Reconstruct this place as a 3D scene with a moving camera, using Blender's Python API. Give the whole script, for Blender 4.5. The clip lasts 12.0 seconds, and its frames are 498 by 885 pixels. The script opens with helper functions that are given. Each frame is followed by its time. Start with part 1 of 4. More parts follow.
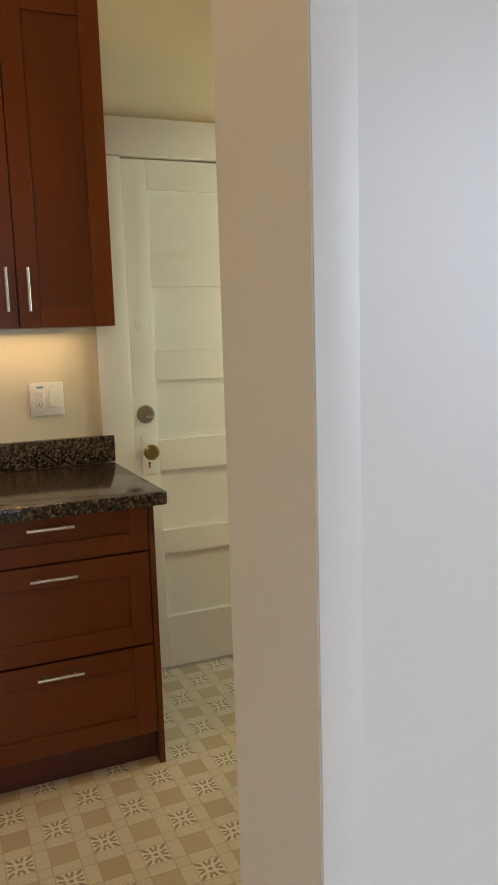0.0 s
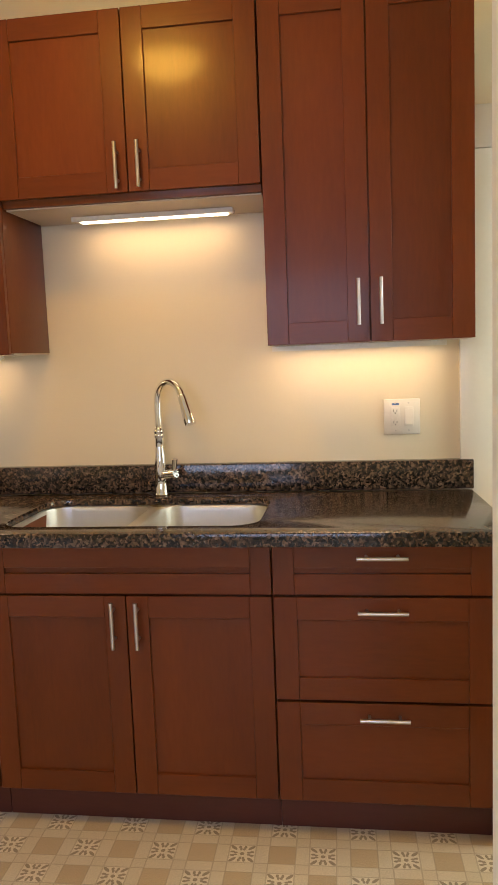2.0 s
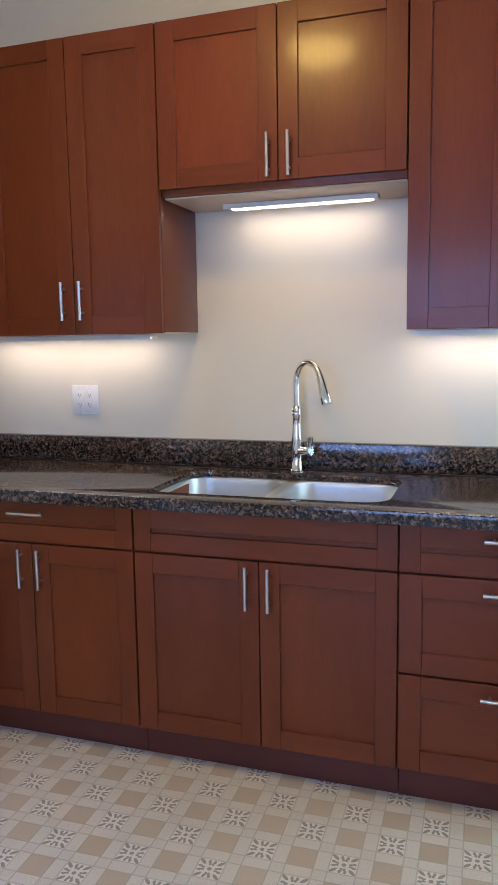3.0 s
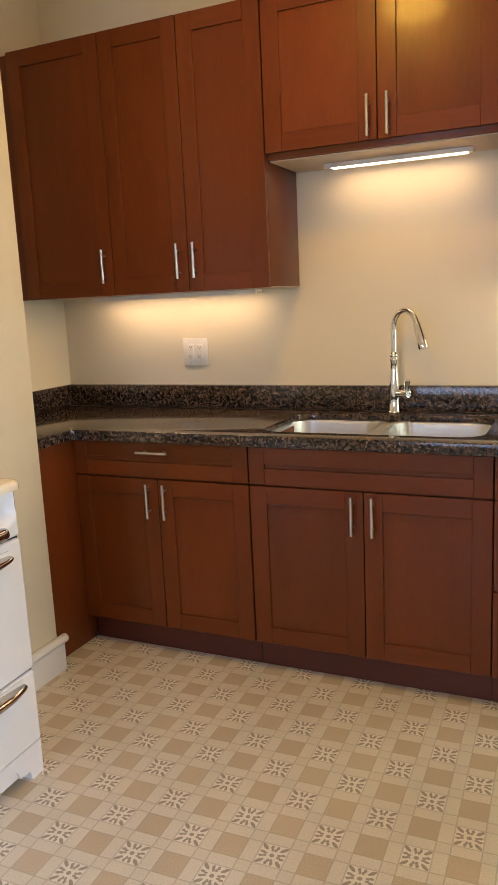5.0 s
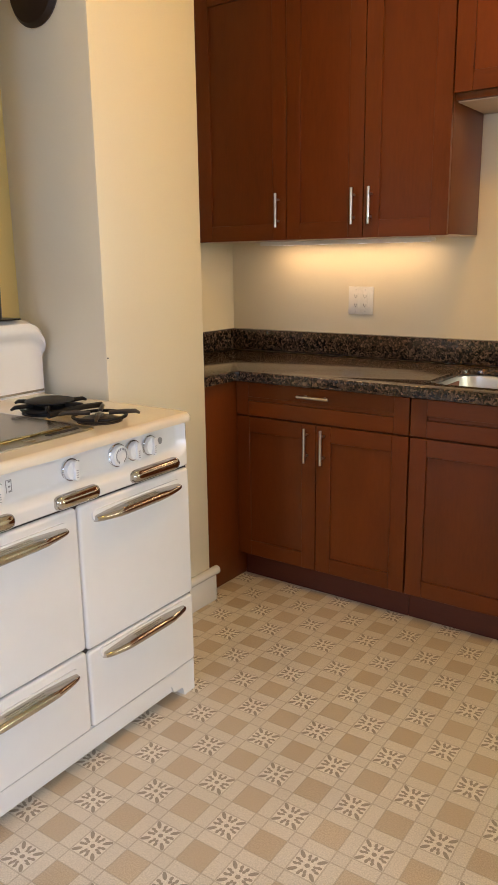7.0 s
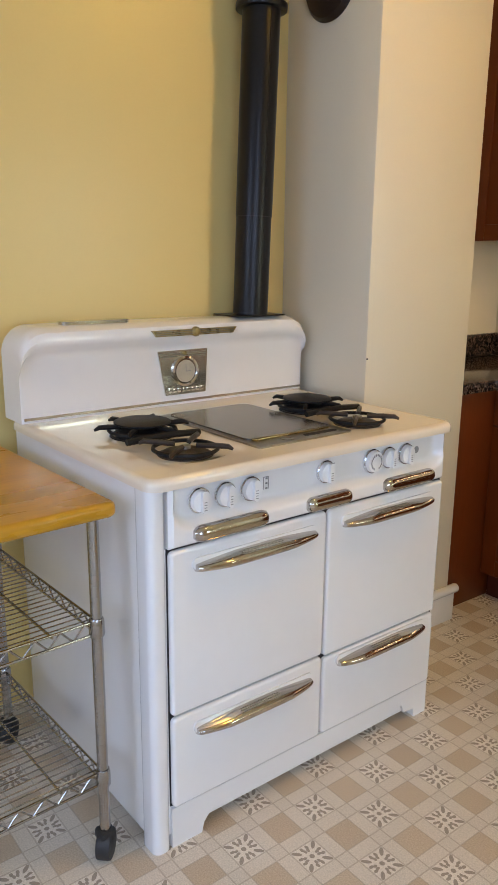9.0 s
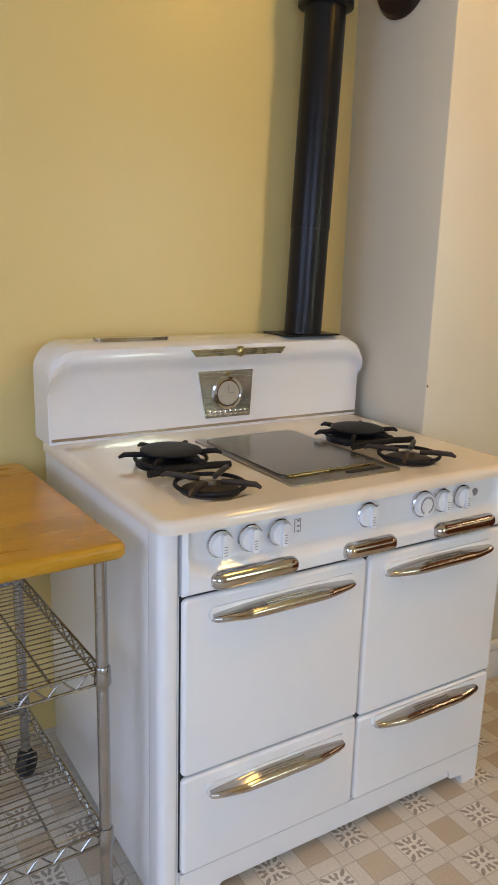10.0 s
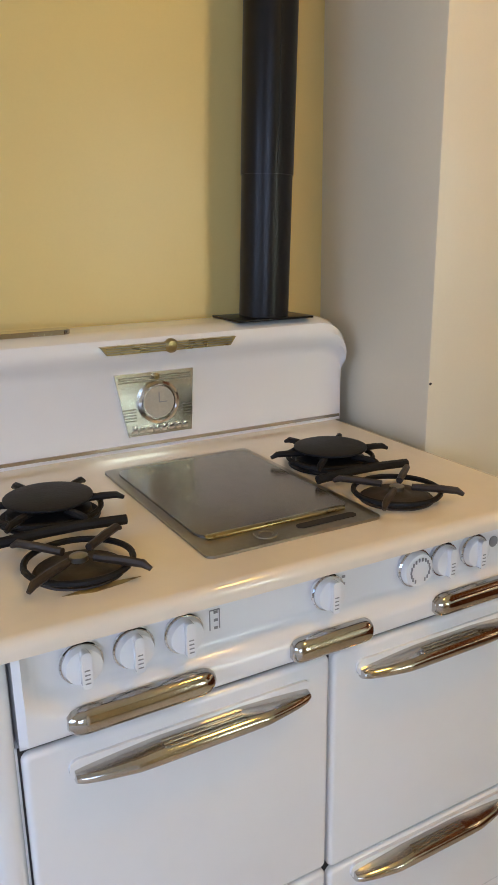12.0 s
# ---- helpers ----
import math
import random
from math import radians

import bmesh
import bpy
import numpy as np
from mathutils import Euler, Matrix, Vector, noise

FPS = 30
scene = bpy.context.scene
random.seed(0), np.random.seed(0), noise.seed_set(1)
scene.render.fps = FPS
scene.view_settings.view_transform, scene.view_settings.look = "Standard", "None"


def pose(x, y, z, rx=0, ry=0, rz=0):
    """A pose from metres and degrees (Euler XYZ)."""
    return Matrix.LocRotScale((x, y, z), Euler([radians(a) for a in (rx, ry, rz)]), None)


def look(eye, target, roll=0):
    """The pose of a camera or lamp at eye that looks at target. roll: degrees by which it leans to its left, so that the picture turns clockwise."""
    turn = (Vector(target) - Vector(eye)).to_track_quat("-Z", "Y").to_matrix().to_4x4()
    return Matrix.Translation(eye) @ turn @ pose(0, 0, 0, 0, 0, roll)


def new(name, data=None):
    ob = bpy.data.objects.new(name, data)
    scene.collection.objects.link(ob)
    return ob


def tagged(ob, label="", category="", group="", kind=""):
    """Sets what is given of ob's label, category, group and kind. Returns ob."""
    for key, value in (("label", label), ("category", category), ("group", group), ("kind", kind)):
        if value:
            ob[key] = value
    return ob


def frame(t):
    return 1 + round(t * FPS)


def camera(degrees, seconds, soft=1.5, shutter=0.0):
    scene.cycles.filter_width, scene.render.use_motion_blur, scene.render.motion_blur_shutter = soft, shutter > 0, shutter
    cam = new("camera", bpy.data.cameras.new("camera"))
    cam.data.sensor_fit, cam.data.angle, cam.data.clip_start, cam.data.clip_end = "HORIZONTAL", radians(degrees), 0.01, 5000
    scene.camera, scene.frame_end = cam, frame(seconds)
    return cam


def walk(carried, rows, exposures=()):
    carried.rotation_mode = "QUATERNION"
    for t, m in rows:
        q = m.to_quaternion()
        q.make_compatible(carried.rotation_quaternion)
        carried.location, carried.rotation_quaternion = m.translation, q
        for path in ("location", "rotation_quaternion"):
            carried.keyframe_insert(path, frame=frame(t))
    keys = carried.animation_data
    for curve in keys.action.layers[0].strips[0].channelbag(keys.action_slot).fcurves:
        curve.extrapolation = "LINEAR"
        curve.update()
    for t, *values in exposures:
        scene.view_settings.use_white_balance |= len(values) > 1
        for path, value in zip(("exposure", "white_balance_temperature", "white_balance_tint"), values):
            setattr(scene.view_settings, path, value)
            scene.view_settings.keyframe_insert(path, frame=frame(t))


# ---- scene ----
cam = camera(36.6, 12.0)
# time, eye, target, roll
PATH = [
    (0, (0.037, -2.238, 1.407), (0.788, -0.409, 1.106), -1.7),
    (0.5, (0.106, -2.181, 1.39), (0.541, -0.246, 1.133), -0.4),
    (1, (0.16, -2.106, 1.403), (0.351, -0.132, 1.145), -1.2),
    (1.5, (0.164, -2.032, 1.382), (0.151, -0.046, 1.144), -2.3),
    (2, (0.237, -2.039, 1.4), (-0.037, -0.071, 1.17), -2.2),
    (2.5, (0.302, -2.074, 1.401), (-0.194, -0.151, 1.166), -1.5),
    (3, (0.266, -2.144, 1.398), (-0.361, -0.264, 1.132), -0.9),
    (3.5, (0.243, -2.254, 1.39), (-0.473, -0.411, 1.087), -1.2),
    (5.5, (0.271, -2.446, 1.381), (-0.592, -0.683, 0.997), -2.6),
    (6, (0.256, -2.466, 1.36), (-0.684, -0.746, 0.965), -2.1),
    (6.5, (0.235, -2.47, 1.347), (-0.798, -0.811, 0.922), -1.6),
    (7, (0.21, -2.482, 1.351), (-0.919, -0.9, 0.88), -0.8),
    (7.5, (0.192, -2.49, 1.342), (-1.055, -1.008, 0.843), -0.5),
    (9.3, (0.072, -2.478, 1.371), (-1.522, -1.368, 0.894), 0.9),
    (9.5, (0.053, -2.431, 1.378), (-1.565, -1.356, 0.903), 1.1),
    (10, (0.015, -2.3, 1.392), (-1.655, -1.308, 0.917), 1.6),
    (10.5, (-0.006, -2.213, 1.393), (-1.711, -1.285, 0.91), 1.7),
    (11, (-0.113, -2.129, 1.376), (-1.835, -1.244, 0.877), 1.1),
    (11.5, (-0.315, -2.002, 1.378), (-2.036, -1.126, 0.857), 0.2),
    (12, (-0.366, -1.832, 1.37), (-2.07, -0.938, 0.822), -0.7),
]

EXPOSURES = [(0.0, -1.08, 6950, 21), (1.0, -0.64, 8800, 28), (1.5, -0.54, 8600, 28), (2.1, -0.36, 6100, 26), (2.5, -0.3, 4700, 24), (3.0, -0.28, 4500, 24), (3.5, -0.28, 4750, 24), (3.8, -0.3, 4950, 24), (5.2, -0.38, 6500, 25), (6.5, -0.42, 6900, 25), (9.5, -0.63, 6000, 23), (12.0, -0.72, 6000, 23)]
walk(cam, [(t, look(eye, target, roll)) for t, eye, target, roll in PATH], EXPOSURES)

# ---------------------------------------------------------------- light
world = bpy.data.worlds.new("world")
scene.world = world
world.use_nodes = True
sky = world.node_tree.nodes.new("ShaderNodeTexSky")
sky.sky_type, sky.sun_disc = "NISHITA", False
sky.sun_elevation, sky.sun_rotation = radians(48), radians(340)
world.node_tree.links.new(sky.outputs["Color"], world.node_tree.nodes["Background"].inputs["Color"])
world.node_tree.nodes["Background"].inputs["Strength"].default_value = 0.12
sun = new("sun", bpy.data.lights.new("sun", "SUN"))
sun.data.energy, sun.data.angle, sun.data.color = 2.0, radians(0.6), (1.0, 0.94, 0.85)
sun.matrix_basis = pose(0, 0, 6, 42, 0, -160)

WARM = (1.0, 0.60, 0.20)
BAR_POWER, DOME_GLOW, SKY_ROOM, SOUTH_FILL, SKY_HALL = 0.76, 98.0, 72.0, 58.0, 32.0


def area_lamp(name, m, w, h, watts, colour):
    data = bpy.data.lights.new(name, "AREA")
    data.shape, data.size, data.size_y, data.energy, data.color = "RECTANGLE", w, h, watts, colour
    ob = new(name, data)
    ob.matrix_basis = m
    return ob


# daylight standing in the window openings
area_lamp("room_window_daylight", look((2.06, -3.0, 1.6), (0.4, -2.75, 0.2)), 1.6, 1.4, SKY_ROOM, (0.57, 0.75, 1.0))
# unseen fill added to brighten the floor and lower cabinet fronts
area_lamp("south_fill_light", look((-0.3, -4.66, 1.6), (-0.3, -3.4, 0.2)), 1.8, 1.4, SOUTH_FILL, (0.57, 0.75, 1.0))
area_lamp("hall_window_daylight", look((2.08, 0.15, 1.5), (0, 0.15, 1.45)), 0.7, 1.2, SKY_HALL, (0.84, 1.0, 0.76))


# ---------------------------------------------------------------- materials
def mat(name, colour, rough=0.5, metal=0.0, var=0.12, scale=6.0, fine=80.0, bump=0.05, coat=0.0, stretch=(1, 1, 1), dark=None, spec=0.5, each=0.0):
    """A surface with broad and fine variation of colour and gloss and a fine relief."""
    m = bpy.data.materials.new(name)
    m.use_nodes = True
    n, l = m.node_tree.nodes, m.node_tree.links
    b = n["Principled BSDF"]
    geo = n.new("ShaderNodeNewGeometry")
    mp = n.new("ShaderNodeMapping")
    mp.inputs["Scale"].default_value = stretch
    l.new(geo.outputs["Position"], mp.inputs["Vector"])
    big, small = n.new("ShaderNodeTexNoise"), n.new("ShaderNodeTexNoise")
    big.inputs["Scale"].default_value, small.inputs["Scale"].default_value = scale, fine
    big.inputs["Detail"].default_value = small.inputs["Detail"].default_value = 4
    for t in (big, small):
        l.new(mp.outputs["Vector"], t.inputs["Vector"])
    mixv = n.new("ShaderNodeMath")
    mixv.operation = "MULTIPLY_ADD"
    l.new(big.outputs["Fac"], mixv.inputs[0])
    mixv.inputs[1].default_value = 0.65
    half = n.new("ShaderNodeMath")
    half.operation = "MULTIPLY"
    half.inputs[1].default_value = 0.35
    l.new(small.outputs["Fac"], half.inputs[0])
    l.new(half.outputs[0], mixv.inputs[2])
    ramp = n.new("ShaderNodeValToRGB")
    lo = dark or tuple(c * (1 - var) for c in colour)
    hi = tuple(min(1, c * (1 + var)) for c in colour) if not dark else colour
    ramp.color_ramp.elements[0].position, ramp.color_ramp.elements[1].position = 0.18, 0.82
    ramp.color_ramp.elements[0].color, ramp.color_ramp.elements[1].color = (*lo, 1), (*hi, 1)
    l.new(mixv.outputs[0], ramp.inputs["Fac"])
    out = ramp.outputs["Color"]
    if each:
        info, hsv, mr = n.new("ShaderNodeObjectInfo"), n.new("ShaderNodeHueSaturation"), n.new("ShaderNodeMapRange")
        mr.inputs["To Min"].default_value, mr.inputs["To Max"].default_value = 1 - each, 1 + each
        l.new(info.outputs["Random"], mr.inputs["Value"])
        l.new(mr.outputs["Result"], hsv.inputs["Value"])
        l.new(out, hsv.inputs["Color"])
        out = hsv.outputs["Color"]
    l.new(out, b.inputs["Base Color"])
    rr = n.new("ShaderNodeMapRange")
    rr.inputs["To Min"].default_value, rr.inputs["To Max"].default_value = rough * 0.85, min(1, rough * 1.15)
    l.new(big.outputs["Fac"], rr.inputs["Value"])
    l.new(rr.outputs["Result"], b.inputs["Roughness"])
    b.inputs["Metallic"].default_value = metal
    b.inputs["Coat Weight"].default_value = coat
    b.inputs["Coat Roughness"].default_value = 0.12
    b.inputs["Specular IOR Level"].default_value = spec
    if bump:
        bp = n.new("ShaderNodeBump")
        bp.inputs["Strength"].default_value, bp.inputs["Distance"].default_value = bump, 0.004
        l.new(mixv.outputs[0], bp.inputs["Height"])
        l.new(bp.outputs["Normal"], b.inputs["Normal"])
    return m


def glow(name, colour, strength):
    m = bpy.data.materials.new(name)
    m.use_nodes = True
    b = m.node_tree.nodes["Principled BSDF"]
    b.inputs["Base Color"].default_value = (0.9, 0.88, 0.82, 1)
    b.inputs["Emission Color"].default_value, b.inputs["Emission Strength"].default_value = (*colour, 1), strength
    return m


WALL = mat("cream_wall_paint", (0.74, 0.66, 0.49), 0.36, var=0.03, scale=1.5, fine=160, bump=0.05)
YELLOW = mat("pale_yellow_gloss_paint", (0.73, 0.55, 0.20), 0.335, var=0.03, scale=1.5, fine=160, bump=0.05)
CEIL = mat("ceiling_paint", (0.78, 0.74, 0.62), 0.7, var=0.03, scale=2, bump=0.05)
TRIM = mat("white_gloss_trim", (0.78, 0.76, 0.70), 0.225, var=0.04, scale=3, fine=60, bump=0.06)
JAMB = mat("worn_white_wall_paint", (0.78, 0.74, 0.66), 0.335, var=0.03, scale=1.5, fine=60, bump=0.08)
CHERRY = mat("cherry_stained_wood", (0.142, 0.032, 0.0050), 0.33, var=0.30, scale=2.2, fine=26, bump=0.03, spec=0.25, each=0.09, stretch=(4, 4, 0.7), coat=0.14)
CHERRY_H = mat("cherry_stained_wood_level_grain", (0.142, 0.032, 0.0050), 0.33, var=0.30, scale=2.2, fine=26, bump=0.03, spec=0.25, each=0.09, stretch=(0.7, 4, 4), coat=0.14)
TOE = mat("dark_cherry_toe_board", (0.085, 0.016, 0.008), 0.45, var=0.25, scale=3, fine=30, bump=0.03, stretch=(0.7, 4, 4))
SOFFIT = mat("pale_cabinet_underside", (0.62, 0.50, 0.38), 0.45, var=0.06, scale=5)
STEEL = mat("brushed_nickel", (0.62, 0.60, 0.57), 0.30, 1.0, var=0.08, scale=10, fine=200, bump=0.02)
SINK = mat("satin_stainless_steel", (0.70, 0.70, 0.69), 0.42, 1.0, var=0.05, scale=5, fine=150, bump=0.006, stretch=(1, 6, 1))
CHROME = mat("polished_chrome", (0.78, 0.78, 0.79), 0.06, 1.0, var=0.03, scale=8, bump=0.0)
CARTCHROME = mat("dull_chrome_wire", (0.40, 0.385, 0.36), 0.20, 1.0, var=0.08, scale=20, bump=0.0)
OLDCHROME = mat("aged_chrome", (0.56, 0.53, 0.49), 0.11, 1.0, var=0.16, scale=14, fine=180, bump=0.03)
BRASSY = mat("tarnished_brass", (0.36, 0.28, 0.13), 0.28, 1.0, var=0.25, scale=30, fine=200, bump=0.03)
GUNMETAL = mat("worn_dark_nickel", (0.30, 0.28, 0.25), 0.30, 1.0, var=0.2, scale=30, fine=200, bump=0.03)
ENAMEL = mat("white_porcelain_enamel", (0.80, 0.79, 0.76), 0.10, var=0.025, scale=4, fine=30, bump=0.015, coat=0.5)
COOKTOP = mat("cream_porcelain_enamel", (0.78, 0.69, 0.55), 0.10, var=0.05, scale=5, fine=40, bump=0.015, coat=0.5)
IRON = mat("black_cast_iron", (0.013, 0.012, 0.012), 0.50, 0.0, var=0.4, scale=25, fine=180, bump=0.25, spec=0.18)
RUSTY = mat("browned_cast_iron", (0.032, 0.021, 0.014), 0.5, 0.0, var=0.45, scale=30, fine=180, bump=0.25)
GRIDDLE = mat("seasoned_griddle_steel", (0.22, 0.20, 0.17), 0.22, 0.8, var=0.35, scale=9, fine=70, bump=0.05)
GRIDFRAME = mat("dull_griddle_frame", (0.30, 0.27, 0.21), 0.30, 0.9, var=0.25, scale=14, fine=90, bump=0.05)
PIPE = mat("black_stovepipe", (0.008, 0.007, 0.0065), 0.30, 0.0, var=0.25, scale=6, fine=90, bump=0.02, spec=0.25)
BROWNDISC = mat("dark_brown_flue_cover", (0.020, 0.010, 0.007), 0.45, 0.1, var=0.25, scale=8)
MAPLE = mat("oiled_maple_block", (0.52, 0.26, 0.013), 0.28, var=0.28, scale=3.5, fine=40, bump=0.04, stretch=(3.5, 0.8, 3.5), coat=0.08, spec=0.35)
RUBBER = mat("black_rubber", (0.02, 0.02, 0.02), 0.5, var=0.3, scale=20)
PLATE = mat("white_plastic", (0.80, 0.77, 0.70), 0.28, var=0.02, scale=10, bump=0.0)
# paints the shade inside gaps, slots and keyholes; also colours the chips
SHADE_AND_CHIP = mat("gap_shade_and_chip_black", (0.02, 0.016, 0.014), 0.7, var=0.2, bump=0.0)
DIAL = mat("faded_clock_face", (0.42, 0.38, 0.29), 0.35, var=0.2, scale=30, fine=150)
PRINT = mat("grey_print", (0.25, 0.24, 0.23), 0.5, bump=0.0)
BLUEPRINT = mat("blue_print", (0.10, 0.20, 0.42), 0.5, bump=0.0)
BAR_GLOW = glow("warm_led_diffuser", (1.0, 0.83, 0.55), 9.0)
DOME = glow("warm_glass_dome", (1.0, 0.56, 0.07), DOME_GLOW)
GLASS = bpy.data.materials.new("window_glass")
GLASS.use_nodes = True
GLASS.node_tree.nodes["Principled BSDF"].inputs["Transmission Weight"].default_value = 1.0
GLASS.node_tree.nodes["Principled BSDF"].inputs["Roughness"].default_value = 0.0


def granite():
    m = bpy.data.materials.new("dark_brown_granite")
    m.use_nodes = True
    n, l = m.node_tree.nodes, m.node_tree.links
    b = n["Principled BSDF"]
    geo = n.new("ShaderNodeNewGeometry")
    vor, noi, spk = n.new("ShaderNodeTexVoronoi"), n.new("ShaderNodeTexNoise"), n.new("ShaderNodeTexNoise")
    vor.inputs["Scale"].default_value, noi.inputs["Scale"].default_value, spk.inputs["Scale"].default_value = 150, 75, 340
    noi.inputs["Detail"].default_value = 6
    warp = n.new("ShaderNodeVectorMath")
    warp.operation = "MULTIPLY_ADD"
    l.new(noi.outputs["Color"], warp.inputs[0])
    warp.inputs[1].default_value = (0.02, 0.02, 0.02)
    l.new(geo.outputs["Position"], warp.inputs[2])
    l.new(geo.outputs["Position"], noi.inputs["Vector"])
    l.new(geo.outputs["Position"], spk.inputs["Vector"])
    l.new(warp.outputs[0], vor.inputs["Vector"])
    sep = n.new("ShaderNodeSeparateColor")
    l.new(vor.outputs["Color"], sep.inputs["Color"])
    add = n.new("ShaderNodeMath")
    add.operation = "MULTIPLY_ADD"
    l.new(sep.outputs["Red"], add.inputs[0])
    add.inputs[1].default_value = 0.55
    hal = n.new("ShaderNodeMath")
    hal.operation = "MULTIPLY"
    hal.inputs[1].default_value = 0.5
    l.new(noi.outputs["Fac"], hal.inputs[0])
    l.new(hal.outputs[0], add.inputs[2])
    ramp = n.new("ShaderNodeValToRGB")
    cr = ramp.color_ramp
    cr.elements[0].position, cr.elements[0].color = 0.36, (0.006, 0.006, 0.007, 1)
    cr.elements[1].position, cr.elements[1].color = 0.90, (0.24, 0.16, 0.11, 1)
    e = cr.elements.new(0.55)
    e.color = (0.042, 0.029, 0.022, 1)
    e = cr.elements.new(0.72)
    e.color = (0.115, 0.075, 0.052, 1)
    l.new(add.outputs[0], ramp.inputs["Fac"])
    l.new(ramp.outputs["Color"], b.inputs["Base Color"])
    rr = n.new("ShaderNodeMapRange")
    rr.inputs["To Min"].default_value, rr.inputs["To Max"].default_value = 0.07, 0.20
    l.new(spk.outputs["Fac"], rr.inputs["Value"])
    l.new(rr.outputs["Result"], b.inputs["Roughness"])
    return m


GRANITE = granite()


def vinyl():
    """Printed sheet vinyl: plain and flowered squares in turn, pale bands between, fine joint lines."""
    m = bpy.data.materials.new("printed_vinyl")
    m.use_nodes = True
    n, l = m.node_tree.nodes, m.node_tree.links
    b = n["Principled BSDF"]

    def op(kind, a, c=None, d=None):
        q = n.new("ShaderNodeMath")
        q.operation = kind
        for i, v in enumerate((a, c, d)):
            if v is None:
                continue
            if isinstance(v, (int, float)):
                q.inputs[i].default_value = v
            else:
                l.new(v, q.inputs[i])
        return q.outputs[0]

    def mix(f, a, c):
        q = n.new("ShaderNodeMix")
        q.data_type = "RGBA"
        l.new(f, q.inputs["Factor"])
        for v, s in ((a, q.inputs[6]), (c, q.inputs[7])):
            if isinstance(v, tuple):
                s.default_value = (*v, 1)
            else:
                l.new(v, s)
        return q.outputs[2]

    geo = n.new("ShaderNodeNewGeometry")
    sep = n.new("ShaderNodeSeparateXYZ")
    l.new(geo.outputs["Position"], sep.inputs[0])
    P, X0, Y0, turn = 0.1142, -0.655, -0.893, 0.020
    dx, dy = op("SUBTRACT", sep.outputs["X"], X0), op("SUBTRACT", sep.outputs["Y"], Y0)
    gx = op("DIVIDE", op("MULTIPLY_ADD", dy, turn, dx), P)
    gy = op("DIVIDE", op("MULTIPLY_ADD", dx, -turn, dy), P)
    ix, iy = op("ROUND", gx), op("ROUND", gy)
    fx, fy = op("SUBTRACT", gx, ix), op("SUBTRACT", gy, iy)
    ax, ay = op("ABSOLUTE", fx), op("ABSOLUTE", fy)
    H = 0.33
    inx, iny = op("LESS_THAN", ax, H), op("LESS_THAN", ay, H)
    square = op("MULTIPLY", inx, iny)
    odd = op("ABSOLUTE", op("MODULO", op("ADD", ix, iy), 2.0))
    flower_sq = op("MULTIPLY", square, op("LESS_THAN", odd, 0.5))
    plain_sq = op("MULTIPLY", square, op("GREATER_THAN", odd, 0.5))
    crossing = op("MULTIPLY", op("SUBTRACT", 1.0, inx), op("SUBTRACT", 1.0, iny))
    hi, lo = op("DIVIDE", op("MAXIMUM", ax, ay), H), op("DIVIDE", op("MINIMUM", ax, ay), H)
    s = op("MULTIPLY", op("ADD", hi, lo), 0.7071)
    d = op("MULTIPLY", op("SUBTRACT", hi, lo), 0.7071)

    def oval(u, v, cu, cv, ru, rv):
        a = op("POWER", op("DIVIDE", op("SUBTRACT", u, cu), ru), 2.0)
        c = op("POWER", op("DIVIDE", op("SUBTRACT", v, cv), rv), 2.0)
        return op("LESS_THAN", op("ADD", a, c), 1.0)

    motif = oval(s, d, 0.96, 0.0, 0.34, 0.135)
    for extra in (oval(hi, lo, 0.74, 0.20, 0.17, 0.11), oval(hi, lo, 0.50, 0.11, 0.15, 0.10), oval(hi, lo, 0.0, 0.0, 0.17, 0.17)):
        motif = op("MAXIMUM", motif, extra)
    motif = op("MULTIPLY", motif, flower_sq)
    linex = op("LESS_THAN", op("ABSOLUTE", op("SUBTRACT", ax, H)), 0.017)
    liney = op("LESS_THAN", op("ABSOLUTE", op("SUBTRACT", ay, H)), 0.017)
    line = op("MAXIMUM", linex, liney)
    grain, cloud, tone = n.new("ShaderNodeTexNoise"), n.new("ShaderNodeTexNoise"), n.new("ShaderNodeTexWhiteNoise")
    grain.inputs["Scale"].default_value, grain.inputs["Detail"].default_value = 260, 3
    cloud.inputs["Scale"].default_value, cloud.inputs["Detail"].default_value = 2.2, 4
    for t in (grain, cloud):
        l.new(geo.outputs["Position"], t.inputs["Vector"])
    cell = n.new("ShaderNodeCombineXYZ")
    l.new(ix, cell.inputs[0])
    l.new(iy, cell.inputs[1])
    tone.noise_dimensions = "3D"
    l.new(cell.outputs[0], tone.inputs["Vector"])
    band = (0.70, 0.635, 0.525)
    col = mix(op("MULTIPLY", crossing, 0.5), band, (0.66, 0.595, 0.485))
    col = mix(plain_sq, col, mix(tone.outputs["Value"], (0.53, 0.42, 0.29), (0.59, 0.48, 0.34)))
    col = mix(flower_sq, col, (0.78, 0.72, 0.61))
    col = mix(op("MULTIPLY", motif, 0.75), col, (0.22, 0.165, 0.11))
    col = mix(op("MULTIPLY", line, 0.6), col, (0.44, 0.375, 0.28))
    q = n.new("ShaderNodeMix")
    q.data_type, q.blend_type = "RGBA", "MULTIPLY"
    q.inputs["Factor"].default_value = 1.0
    speck = n.new("ShaderNodeValToRGB")
    speck.color_ramp.elements[0].position, speck.color_ramp.elements[0].color = 0.30, (0.74, 0.72, 0.69, 1)
    speck.color_ramp.elements[1].position, speck.color_ramp.elements[1].color = 0.62, (1.06, 1.05, 1.04, 1)
    l.new(op("ADD", op("MULTIPLY", grain.outputs["Fac"], 0.7), op("MULTIPLY", cloud.outputs["Fac"], 0.3)), speck.inputs["Fac"])
    l.new(col, q.inputs[6])
